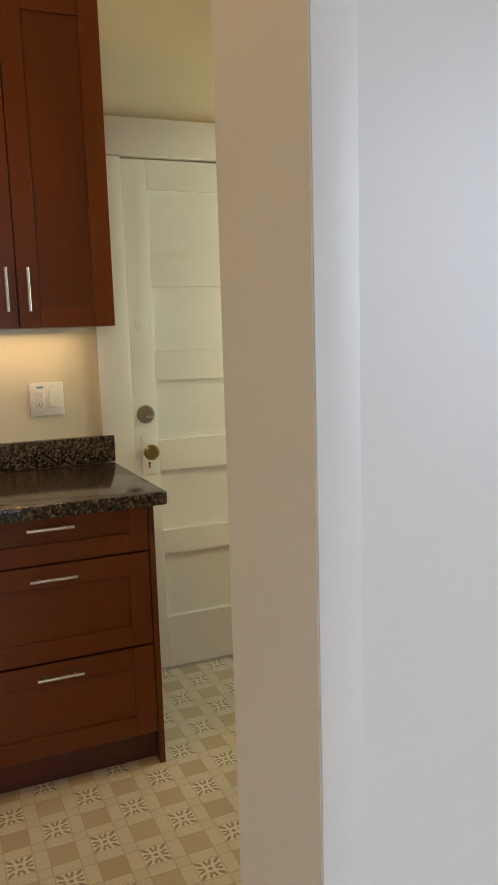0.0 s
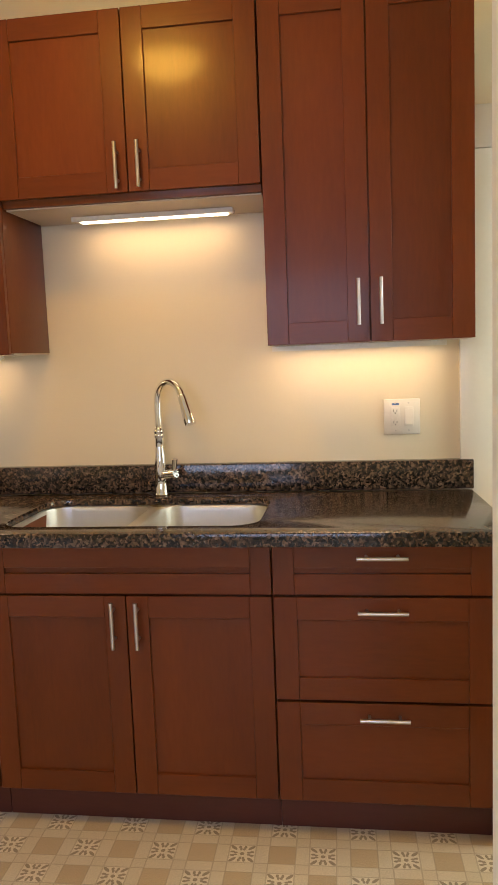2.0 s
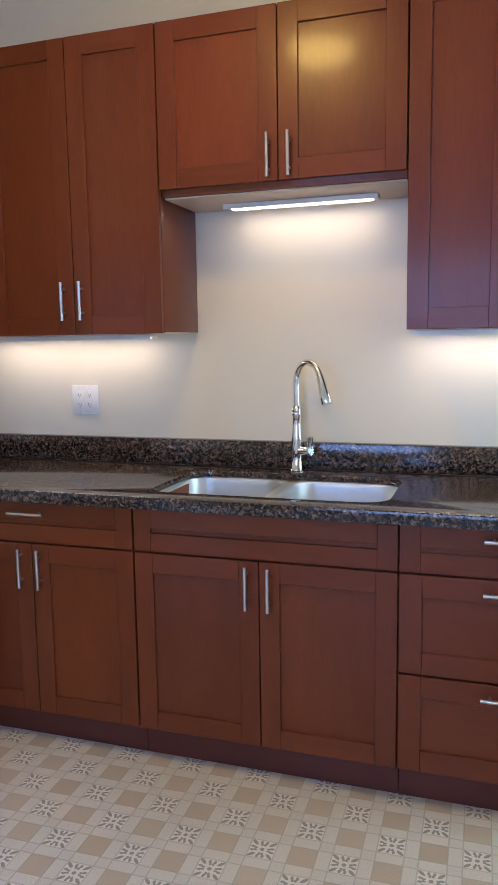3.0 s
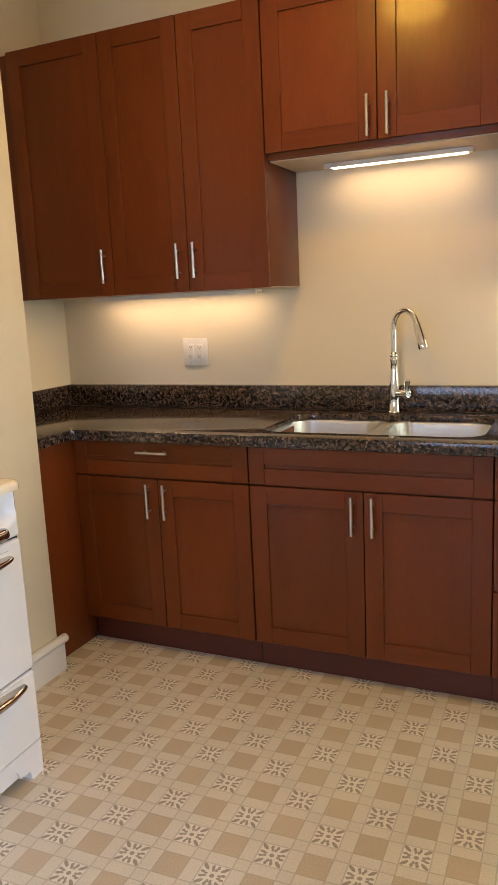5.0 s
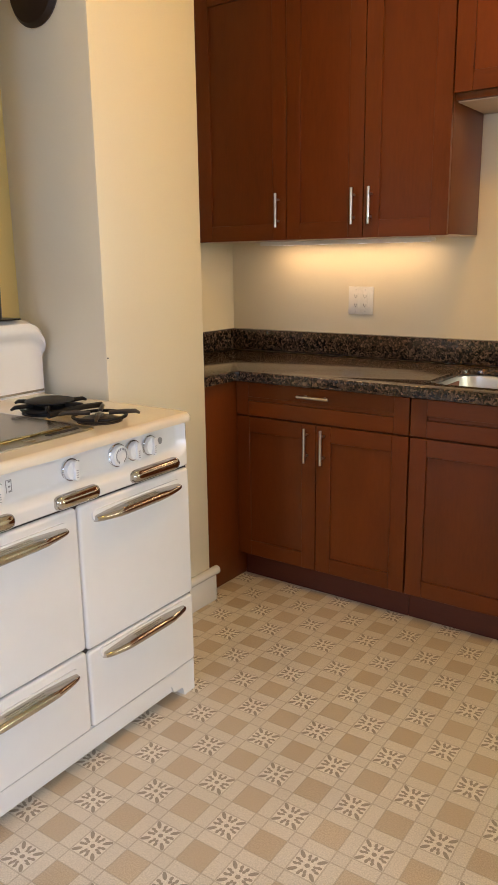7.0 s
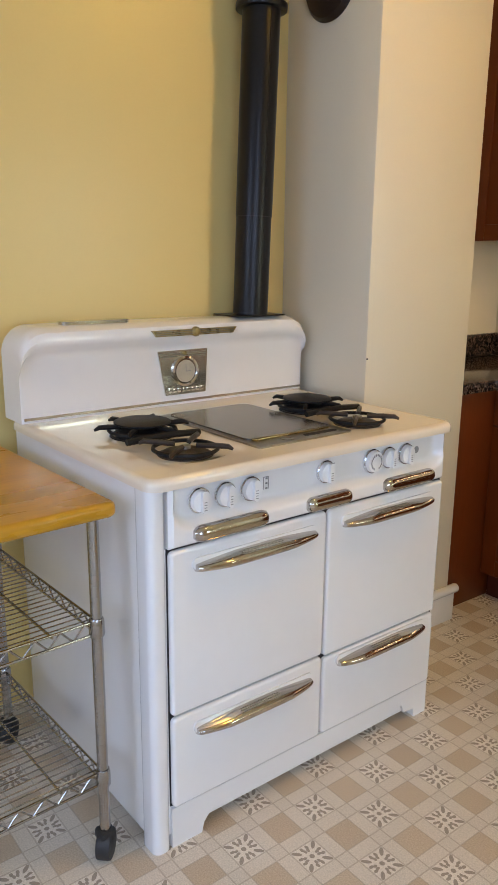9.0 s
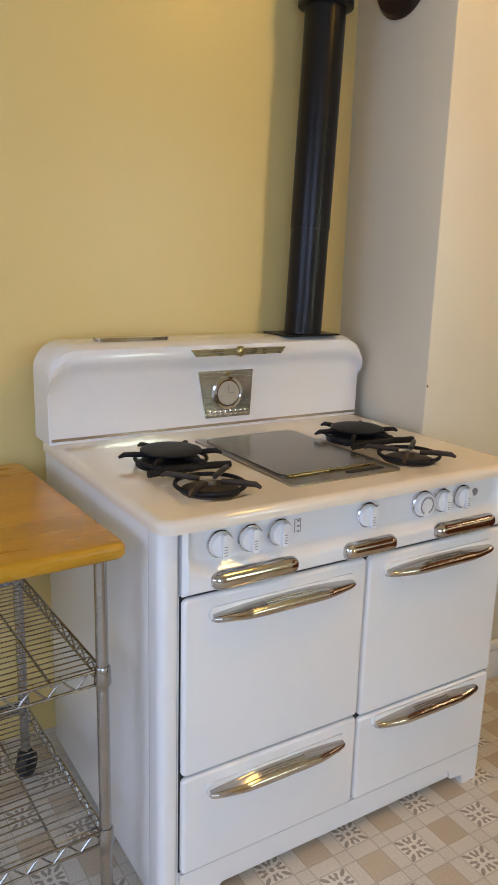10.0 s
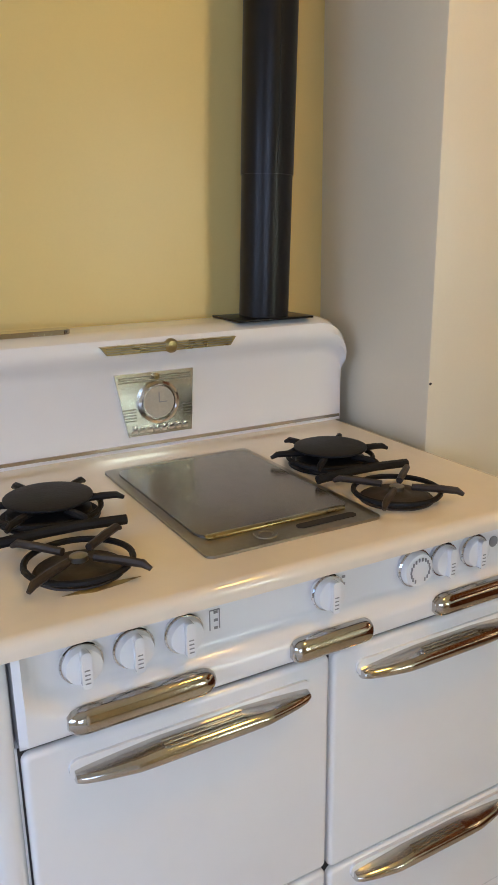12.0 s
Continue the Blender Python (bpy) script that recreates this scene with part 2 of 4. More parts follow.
    l.new(speck.outputs["Color"], q.inputs[7])
    l.new(q.outputs[2], b.inputs["Base Color"])
    rr = n.new("ShaderNodeMapRange")
    rr.inputs["To Min"].default_value, rr.inputs["To Max"].default_value = 0.32, 0.48
    l.new(cloud.outputs["Fac"], rr.inputs["Value"])
    l.new(rr.outputs["Result"], b.inputs["Roughness"])
    bp = n.new("ShaderNodeBump")
    bp.inputs["Strength"].default_value, bp.inputs["Distance"].default_value = 0.25, 0.0015
    l.new(op("SUBTRACT", grain.outputs["Fac"], op("MULTIPLY", op("MAXIMUM", line, motif), 0.5)), bp.inputs["Height"])
    l.new(bp.outputs["Normal"], b.inputs["Normal"])
    return m


VINYL = vinyl()


# ---------------------------------------------------------------- mesh tools
def base_of(ob):
    v = Vector((0, 0, 0))
    while ob:
        v += ob.location
        ob = ob.parent
    return v


def smooth_by_angle(me, degrees=38):
    bm = bmesh.new()
    bm.from_mesh(me)
    for f in bm.faces:
        f.smooth = True
    for e in bm.edges:
        e.smooth = len(e.link_faces) == 2 and e.calc_face_angle(0) < radians(degrees)
    bm.to_mesh(me)
    bm.free()


def part(name, bm, material, parent=None, label="", bevel=0.0, seg=2):
    """Links a bmesh in room coordinates as one mesh object, under parent if given."""
    if bevel:
        sharp = [e for e in bm.edges if len(e.link_faces) == 2 and e.calc_face_angle(0) > radians(40)]
        bmesh.ops.bevel(bm, geom=sharp, offset=bevel, segments=seg, profile=0.5, affect="EDGES", clamp_overlap=True)
    bmesh.ops.recalc_face_normals(bm, faces=bm.faces)
    if parent:
        bmesh.ops.translate(bm, vec=-base_of(parent), verts=bm.verts)
    me = bpy.data.meshes.new(name)
    bm.to_mesh(me)
    bm.free()
    smooth_by_angle(me)
    me.materials.append(material)
    ob = new(name, me)
    if parent:
        ob.parent = parent
    if label:
        tagged(ob, label)
    return ob


def thing(name, loc, label, category, group="", kind=""):
    ob = new(name)
    ob.location = loc
    ob.empty_display_size = 0.1
    return tagged(ob, label, category, group, kind)


def box(x0, x1, y0, y1, z0, z1, bm=None):
    bm = bm or bmesh.new()
    m = Matrix.Translation(((x0 + x1) / 2, (y0 + y1) / 2, (z0 + z1) / 2)) @ Matrix.Diagonal((abs(x1 - x0), abs(y1 - y0), abs(z1 - z0), 1))
    bmesh.ops.create_cube(bm, size=1, matrix=m)
    return bm


def rod(a, b, r, seg=12, r2=None, bm=None):
    bm = bm or bmesh.new()
    a, b = Vector(a), Vector(b)
    q = (b - a).to_track_quat("Z", "Y").to_matrix().to_4x4()
    bmesh.ops.create_cone(bm, cap_ends=True, segments=seg, radius1=r, radius2=r if r2 is None else r2, depth=(b - a).length, matrix=Matrix.Translation((a + b) / 2) @ q)
    return bm


def lathe(profile, at, axis="Z", seg=32, bm=None):
    """profile: pairs of radius and height; axis: the way that height runs."""
    bm = bm or bmesh.new()
    turn = {"Z": Matrix.Identity(4), "X": pose(0, 0, 0, 0, 90, 0), "-Y": pose(0, 0, 0, 90, 0, 0)}[axis]
    m = Matrix.Translation(at) @ turn
    rings = []
    for r, h in profile:
        rings.append([bm.verts.new(m @ Vector((r * math.cos(2 * math.pi * i / seg), r * math.sin(2 * math.pi * i / seg), h))) for i in range(seg)])
    for p, q in zip(rings, rings[1:]):
        for i in range(seg):
            bm.faces.new((p[i], p[(i + 1) % seg], q[(i + 1) % seg], q[i]))
    bm.faces.new(rings[0][::-1])
    bm.faces.new(rings[-1])
    return bm


def tube(points, radii, seg=14, bm=None):
    bm = bm or bmesh.new()
    pts = [Vector(p) for p in points]
    rings, side = [], None
    for i, p in enumerate(pts):
        d = (pts[min(i + 1, len(pts) - 1)] - pts[max(i - 1, 0)]).normalized()
        side = d.orthogonal().normalized() if side is None else (side - d * side.dot(d)).normalized()
        up = d.cross(side)
        r = radii[i] if isinstance(radii, (list, tuple)) else radii
        rings.append([bm.verts.new(p + r * (math.cos(2 * math.pi * k / seg) * side + math.sin(2 * math.pi * k / seg) * up)) for k in range(seg)])
    for p, q in zip(rings, rings[1:]):
        for k in range(seg):
            bm.faces.new((p[k], p[(k + 1) % seg], q[(k + 1) % seg], q[k]))
    bm.faces.new(rings[0][::-1])
    bm.faces.new(rings[-1])
    return bm


def prism(outline, axis, lo, hi, bm=None):
    """An outline of pairs pushed along an axis: x takes (y, z), y takes (x, z), z takes (x, y)."""
    bm = bm or bmesh.new()
    put = {"x": lambda u, v, w: (w, u, v), "y": lambda u, v, w: (u, w, v), "z": lambda u, v, w: (u, v, w)}[axis]
    a = [bm.verts.new(put(u, v, lo)) for u, v in outline]
    b = [bm.verts.new(put(u, v, hi)) for u, v in outline]
    bm.faces.new(a[::-1])
    bm.faces.new(b)
    for i in range(len(a)):
        j = (i + 1) % len(a)
        bm.faces.new((a[i], a[j], b[j], b[i]))
    return bm


def rounded(u0, u1, v0, v1, r, n=6):
    out = []
    for cu, cv, a0 in ((u1 - r, v1 - r, 0), (u0 + r, v1 - r, 90), (u0 + r, v0 + r, 180), (u1 - r, v0 + r, 270)):
        out += [(cu + r * math.cos(radians(a0 + 90 * i / n)), cv + r * math.sin(radians(a0 + 90 * i / n))) for i in range(n + 1)]
    return out


def pillow(u0, u1, v0, v1, w0, w1, r, edge, axis, both=False, n=6):
    """A slab along an axis with rounded corners and a rolled edge on its far face (or both)."""
    bm = bmesh.new()
    put = {"x": lambda u, v, w: (w, u, v), "z": lambda u, v, w: (u, v, w)}[axis]
    rolls = [(edge * (1 - math.sin(radians(15 * k))), w1 - edge * (1 - math.cos(radians(15 * k)))) for k in range(6, -1, -1)]
    top = [(i, w) for i, w in rolls]
    low = [(i, w0 + w1 - w) for i, w in rolls[::-1]] if both else [(0.0, w0)]
    prof = low + top[::1] if not both else low[::-1] + top
    prof = sorted(set((round(i, 6), round(w, 6)) for i, w in prof), key=lambda p: (p[1], p[0] if p[1] < (w0 + w1) / 2 else -p[0]))
    if both:
        prof = sorted(prof, key=lambda p: p[1])
    rings = [[bm.verts.new(put(u, v, w)) for u, v in rounded(u0 + i, u1 - i, v0 + i, v1 - i, max(0.002, r - i), n)] for i, w in prof]
    for p, q in zip(rings, rings[1:]):
        for k in range(len(p)):
            j = (k + 1) % len(p)
            bm.faces.new((p[k], p[j], q[j], q[k]))
    bm.faces.new(rings[0][::-1])
    bm.faces.new(rings[-1])
    return bm


def structure(name, bm, material, label, category, bevel=0.0):
    return tagged(part(name, bm, material, None, "", bevel), label, category, kind="structure")


# ---------------------------------------------------------------- the rooms
TOP, WEST, EAST, SOUTH, NORTH = 2.90, -1.998, 1.95, -4.60, 0.638
structure("floor", box(-2.25, 2.1, -4.75, 0.80, -0.1, 0.0), VINYL, "beige printed vinyl floor with flowered squares", "floor")
structure("ceiling", box(-2.2, 2.1, -4.75, 0.80, TOP, TOP + 0.1), CEIL, "plain off-white painted ceiling", "ceiling")
structure("wall_west", box(WEST - 0.15, WEST, -4.75, -0.765, 0, TOP), YELLOW, "pale yellow glossy painted wall behind the stove", "wall")
structure("wall_pier", box(WEST - 0.15, -1.577, -0.765, -0.262, 0, TOP), WALL, "cream painted wall pier beside the stove", "wall", 0.006)
structure("wall_nook", box(-2.25, -2.100, -0.262, NORTH, 0, TOP), WALL, "cream painted side wall of the counter nook", "wall")


def wall_with_hole(u0, u1, lo, hi, axis, a0, a1, b0, b1):
    """A wall of boxes round one opening: a along the wall, b up."""
    bm = bmesh.new()
    spans = ((u0, a0, 0, TOP), (a1, u1, 0, TOP), (a0, a1, 0, b0), (a0, a1, b1, TOP))
    for s0, s1, z0, z1 in spans:
        if s1 - s0 > 1e-4 and z1 - z0 > 1e-4:
            box(s0, s1, lo, hi, z0, z1, bm) if axis == "x" else box(lo, hi, s0, s1, z0, z1, bm)
    return bm


structure("wall_north", wall_with_hole(-2.25, 2.1, NORTH, NORTH + 0.15, "x", 0.728, 1.512, 0.0, 2.054), WALL, "cream painted wall behind the sink", "wall")
structure("wall_south", wall_with_hole(-2.2, 2.1, SOUTH - 0.15, SOUTH, "x", -1.2, 0.6, 0.85, 2.3), WALL, "cream painted wall with an added, unseen window", "wall")
structure("wall_east", wall_with_hole(-1.55, 0.80, EAST, EAST + 0.15, "y", -0.2, 0.5, 0.9, 2.1), WALL, "cream painted wall with a narrow window", "wall")
structure("wall_east_room", wall_with_hole(-4.75, -1.55, EAST, EAST + 0.15, "y", -3.8, -2.2, 0.85, 2.3), WALL, "cream painted wall with a wide window", "wall")
structure("wall_partition", prism([(0.351, -1.400), (0.397, -1.542), (EAST, -1.540), (EAST, -1.400)], "z", 0, TOP), JAMB, "glossy off-white partition wall end with worn edges", "wall", 0.004)
structure("trim", box(0.3985, 0.452, -1.5440, -1.5415, 0, TOP), JAMB, "white painted corner board on the partition", "trim", 0.0015)


def window(name, loc, along_x, u0, u1, z0, z1, at):
    w = tagged(new(name), "white wooden window with a centre bar", "window", kind="structure")
    w.location = loc

    def b(a0, a1, d0, d1, c0, c1):
        return box(a0, a1, d0, d1, c0, c1) if along_x else box(d0, d1, a0, a1, c0, c1)

    mid = (u0 + u1) / 2
    for a0, a1, c0, c1 in ((u0, u0 + 0.06, z0, z1), (u1 - 0.06, u1, z0, z1), (u0 + 0.06, u1 - 0.06, z1 - 0.06, z1), (u0 + 0.06, u1 - 0.06, z0, z0 + 0.06), (mid - 0.025, mid + 0.025, z0 + 0.06, z1 - 0.06)):
        part("window_frame", b(a0, a1, at - 0.03, at + 0.03, c0, c1), TRIM, w, bevel=0.004)
    for a0, a1 in ((u0 + 0.06, mid - 0.025), (mid + 0.025, u1 - 0.06)):
        p = part("pane", b(a0, a1, at - 0.003, at + 0.003, z0 + 0.06, z1 - 0.06), GLASS, w)
        p.visible_shadow = False


window("window_1", (EAST + 0.07, -3.0, 0.85), False, -3.8, -2.2, 0.85, 2.3, EAST + 0.07)
# unseen window added only to go with the south fill
window("added_south_window", (-0.3, SOUTH - 0.07, 0.85), True, -1.2, 0.6, 0.85, 2.3, SOUTH - 0.07)
window("window_2", (EAST + 0.07, 0.15, 0.9), False, -0.2, 0.5, 0.9, 2.1, EAST + 0.07)
structure("ground", box(-60, 60, -60, 60, -0.9, -0.6), mat("garden_grass", (0.06, 0.10, 0.03), 0.9, var=0.3, scale=0.6), "plain grass outside the windows", "ground")

# baseboard with a rounded cap round the pier
bm = box(-1.577, -1.562, -0.765, -0.240, 0, 0.112)
box(-1.62, -1.577, -0.262, -0.240, 0, 0.112, bm)
structure("baseboard", bm, TRIM, "white painted baseboard round the pier", "baseboard", 0.002)
bm = rod((-1.568, -0.79, 0.126), (-1.568, -0.226, 0.126), 0.018, 20)
structure("baseboard_cap", bm, TRIM, "white rounded cap on the baseboard", "trim", 0.004)
structure("paint_chip", lathe([(0.003, 0), (0.003, 0.0015)], (-1.5775, -0.760, 1.047), "X", 8), SHADE_AND_CHIP, "small dark chip on the wall corner", "paint chip")

# back door with five panels in its casing
bm = box(0.604, 0.728, 0.614, NORTH, 0, 2.048)
structure("door_casing_left", bm, TRIM, "white painted door casing board", "door casing", 0.004)
structure("door_casing_right", box(1.512, 1.640, 0.614, NORTH, 0, 2.048), TRIM, "white painted door casing board", "door casing", 0.004)
structure("door_casing_head", box(0.590, 1.650, 0.610, NORTH, 2.050, 2.186), TRIM, "white painted head casing above the door", "door casing", 0.004)
door = tagged(new("door_1"), "white painted five-panel back door, closed", "door", kind="structure")
door.location = (1.127, 0.66, 0.012)
PANELS = ((1.688, 1.939), (1.326, 1.575), (0.972, 1.211), (0.600, 0.848), (0.232, 0.501))
for x0, x1 in ((0.732, 0.836), (1.404, 1.508)):
    part("stile", box(x0, x1, 0.655, 0.695, 0.012, 2.048), TRIM, door, bevel=0.002)
edges = [0.012] + [z for p in sorted(PANELS) for z in p] + [2.048]
for z0, z1 in zip(edges[::2], edges[1::2]):
    part("rail", box(0.836, 1.404, 0.655, 0.695, z0, z1), TRIM, door)
for z0, z1 in PANELS:
    bm = bmesh.new()
    bmesh.ops.create_grid(bm, x_segments=1, y_segments=1, size=0.5, matrix=Matrix.Translation((1.120, 0.6555, (z0 + z1) / 2)) @ pose(0, 0, 0, 90, 0, 0) @ Matrix.Diagonal((0.568, z1 - z0, 1, 1)))
    r = bmesh.ops.inset_region(bm, faces=bm.faces, thickness=0.011, depth=0.0)
    inner = [f for f in bm.faces if f not in r["faces"]]
    for f in inner:
        bmesh.ops.translate(bm, vec=(0, 0.020, 0), verts=f.verts)
    part("panel", bm, TRIM, door)
plate = part("lock_plate", box(0.764, 0.822, 0.650, 0.656, 0.838, 1.002), TRIM, door, "white painted lock plate", 0.003)
part("keyhole", lathe([(0.005, 0), (0.005, 0.002)], (0.792, 0.6505, 0.885), "-Y", 10), SHADE_AND_CHIP, plate)
part("keyhole_slot", box(0.7895, 0.7945, 0.6485, 0.650, 0.868, 0.883), SHADE_AND_CHIP, plate)
part("door_handle", lathe([(0.012, 0), (0.010, 0.025), (0.020, 0.03), (0.030, 0.042), (0.031, 0.052), (0.024, 0.060), (0.016, 0.061), (0.004, 0.060)], (0.790, 0.650, 0.936), "-Y", 28), BRASSY, door, "round tarnished brass knob")
bolt = part("deadbolt", lathe([(0.036, 0), (0.035, 0.008), (0.030, 0.014), (0.026, 0.020), (0.010, 0.021)], (0.787, 0.655, 1.081), "-Y", 28), GUNMETAL, door, "round dark nickel deadbolt")
part("thumb_turn", box(0.782, 0.808, 0.624, 0.634, 1.069, 1.077), STEEL, bolt, bevel=0.002)
part("old_lock_cover", lathe([(0.026, 0), (0.026, 0.004), (0.020, 0.006), (0.010, 0.006), (0.009, 0.008), (0.002, 0.008)], (0.787, 0.655, 1.435), "-Y", 28), TRIM, door, "round painted-over lock cover")


# ---------------------------------------------------------------- kitchen cabinets
def bar_handle(parent, x, z, upright, face, length=0.138):
    y = face - 0.029
    d = Vector((0, 0, 1)) if upright else Vector((1, 0, 0))
    c = Vector((x, y, z))
    bm = rod(c - d * length / 2, c + d * length / 2, 0.0058, 14)
    for s in (-1, 1):
        p = c + d * s * length * 0.31
        rod(p, (p.x, face + 0.001, p.z), 0.0045, 10, bm=bm)
    return part("handle", bm, STEEL, parent, "brushed nickel bar handle")


def shaker(name, parent, x0, x1, z0, z1, face, rail=0.062, level=False, thick=0.02):
    """A framed front with a sunk panel, seen from -y."""
    g = 0.0018
    x0, x1, z0, z1 = x0 + g, x1 - g, z0 + g, z1 - g
    wood = CHERRY_H if level else CHERRY
    ob = part(name, box(x0 + 0.004, x1 - 0.004, face + 0.009, face + thick, z0 + 0.004, z1 - 0.004), wood, parent)
    for a, b in ((x0, x0 + rail), (x1 - rail, x1)):
        part("stile", box(a, b, face, face + thick - 0.001, z0, z1), CHERRY, ob, bevel=0.0013, seg=1)
    for a, b in ((z0, z0 + rail), (z1 - rail, z1)):
        part("rail", box(x0 + rail, x1 - rail, face + 0.0004, face + thick - 0.001, a, b), CHERRY_H, ob, bevel=0.0013, seg=1)
    return ob


FACE, UFACE = 0.0, 0.302
UNITS = "cherry base cabinets"
# drawer unit
c = thing("drawer_cabinet", (0.30, 0.30, 0), "cherry-stained base cabinet with three drawers", "cabinet", UNITS)
part("body", box(0.003, 0.606, 0.021, 0.60, 0.105, 0.872), CHERRY, c)
part("toe_kick", box(0.003, 0.608, 0.0555, 0.0755, 0, 0.104), TOE, c)
part("end_panel", box(0.609, 0.628, 0.004, 0.606, 0, 0.872), CHERRY, c, bevel=0.001)
for z0, z1 in ((0.728, 0.868), (0.420, 0.724), (0.114, 0.416)):
    d = shaker("drawer_front", c, 0.003, 0.607, z0, z1, FACE, 0.060 if z1 > 0.8 else 0.066, True)
    bar_handle(d, 0.308, z1 - 0.038 if z1 < 0.8 else 0.840, False, FACE)
# sink unit
c = thing("sink_cabinet", (-0.424, 0.30, 0), "cherry-stained sink base cabinet with two doors", "cabinet", UNITS)
bm = box(-0.850, -0.832, 0.021, 0.60, 0.105, 0.872)
box(-0.018, 0.001, 0.021, 0.60, 0.105, 0.872, bm)
box(-0.832, -0.018, 0.021, 0.60, 0.105, 0.123, bm)
box(-0.832, -0.018, 0.021, 0.040, 0.60, 0.872, bm)
part("body", bm, CHERRY, c)
part("toe_kick", box(-0.850, 0.001, 0.056, 0.076, 0, 0.104), TOE, c)
shaker("false_front", c, -0.851, 0.002, 0.728, 0.868, FACE, 0.060, True)
for x0, x1, hx in ((-0.851, -0.4245, -0.461), (-0.4245, 0.002, -0.389)):
    d = shaker("door", c, x0, x1, 0.114, 0.724, FACE, 0.064)
    bar_handle(d, hx, 0.642, True, FACE)
# left unit
c = thing("two_door_cabinet", (-1.24, 0.30, 0), "cherry-stained base cabinet, drawer over two doors", "cabinet", UNITS)
part("body", box(-1.622, -0.853, 0.021, 0.60, 0.105, 0.872), CHERRY, c)
part("toe_kick", box(-1.622, -0.853, 0.056, 0.076, 0, 0.104), TOE, c)
d = shaker("drawer_front", c, -1.624, -0.854, 0.728, 0.868, FACE, 0.060, True)
bar_handle(d, -1.243, 0.832, False, FACE)
for x0, x1, hx in ((-1.624, -1.2405, -1.278), (-1.2405, -0.854, -1.204)):
    d = shaker("door", c, x0, x1, 0.114, 0.724, FACE, 0.064)
    bar_handle(d, hx, 0.640, True, FACE)
# corner filler that turns towards the pier
c = thing("corner_cabinet", (-1.84, 0.2, 0), "cherry-stained blind corner cabinet with plain side", "cabinet", UNITS)
part("body", box(-2.098, -1.645, -0.258, 0.60, 0.002, 0.872), CHERRY, c)
part("side_panel", box(-1.644, -1.626, -0.236, 0.060, 0.001, 0.872), CHERRY, c, bevel=0.001)

# worktop with the sink cut-out
HOLE = (-0.835, -0.042, 0.068, 0.488)
bm = bmesh.new()
outer = [(-2.099, -0.260), (-1.604, -0.260), (-1.598, -0.040), (-1.588, -0.030), (0.655, -0.030), (0.667, -0.018), (0.640, 0.597), (-2.099, 0.597)]
loops = [outer, rounded(*HOLE, 0.085, 8)]
es = []
for lp in loops:
    vs = [bm.verts.new((x, y, 0.914)) for x, y in lp]
    es += [bm.edges.new((vs[i], vs[(i + 1) % len(vs)])) for i in range(len(vs))]
bmesh.ops.triangle_fill(bm, use_beauty=True, use_dissolve=False, edges=es)
r = bmesh.ops.extrude_face_region(bm, geom=list(bm.faces))
bmesh.ops.translate(bm, vec=(0, 0, -0.022), verts=[v for v in r["geom"] if isinstance(v, bmesh.types.BMVert)])
rim = [e for e in bm.edges if len(e.link_faces) == 2 and e.calc_face_angle(0) > radians(60) and abs(e.verts[0].co.z - e.verts[1].co.z) < 1e-5 and e.verts[0].co.z > 0.91]
bmesh.ops.bevel(bm, geom=rim, offset=0.005, segments=2, profile=0.5, affect="EDGES")
worktop = thing("worktop", (-0.70, 0.28, 0.874), "polished dark brown granite worktop with sink cut-out", "worktop")
part("slab", bm, GRANITE, worktop)
part("front_edge", prism([(-1.601, -0.260), (-1.598, -0.040), (-1.588, -0.030), (0.655, -0.030), (0.667, -0.018), (0.643, 0.590), (0.630, 0.590), (0.630, -0.005), (-1.621, -0.005), (-1.621, -0.260)], "z", 0.874, 0.8918), GRANITE, worktop, "built-up granite edge")
tagged(part("backsplash", box(-2.077, 0.646, 0.598, NORTH - 0.001, 0.9145, 1.016), GRANITE, bevel=0.003), "dark brown granite backsplash strip", "backsplash")
tagged(part("side_splash", box(-2.0995, -2.079, -0.258, NORTH - 0.001, 0.9145, 1.016), GRANITE, bevel=0.003), "short dark granite splash along the side wall", "backsplash")


# stainless double sink
def bowl(x0, x1, y0, y1, depth):
    bm = bmesh.new()
    steps = [(-0.018, 0.0), (-0.002, 0.0), (0.002, -0.004), (0.004, -0.02), (0.012, -depth + 0.035), (0.022, -depth + 0.012), (0.05, -depth + 0.001), (0.11, -depth)]
    rings = []
    for inset, dz in steps:
        ol = rounded(x0 + inset, x1 - inset, y0 + inset, y1 - inset, max(0.03, 0.085 - inset * 0.5), 8)
        rings.append([bm.verts.new((x, y, 0.8905 + dz)) for x, y in ol])
    for p, q in zip(rings, rings[1:]):
        for i in range(len(p)):
            j = (i + 1) % len(p)
            bm.faces.new((p[i], p[j], q[j], q[i]))
    bm.faces.new(rings[-1])
    return bm


sink = thing("double_sink", (-0.44, 0.29, 0.70), "satin stainless steel double-bowl undermount sink", "sink")
for x0, x1 in ((-0.840, -0.462), (-0.424, -0.037)):
    b = part("bowl", bowl(x0, x1, 0.063, 0.493, 0.19), SINK, sink)
    part("drain", lathe([(0.044, 0), (0.042, 0.004), (0.034, 0.004), (0.032, 0.001), (0.004, 0.001)], ((x0 + x1) / 2, 0.31, 0.7010), "Z", 28), CHROME, b, "round chrome drain")
part("divider", box(-0.466, -0.420, 0.063, 0.493, 0.855, 0.886), SINK, sink, bevel=0.01, seg=3)

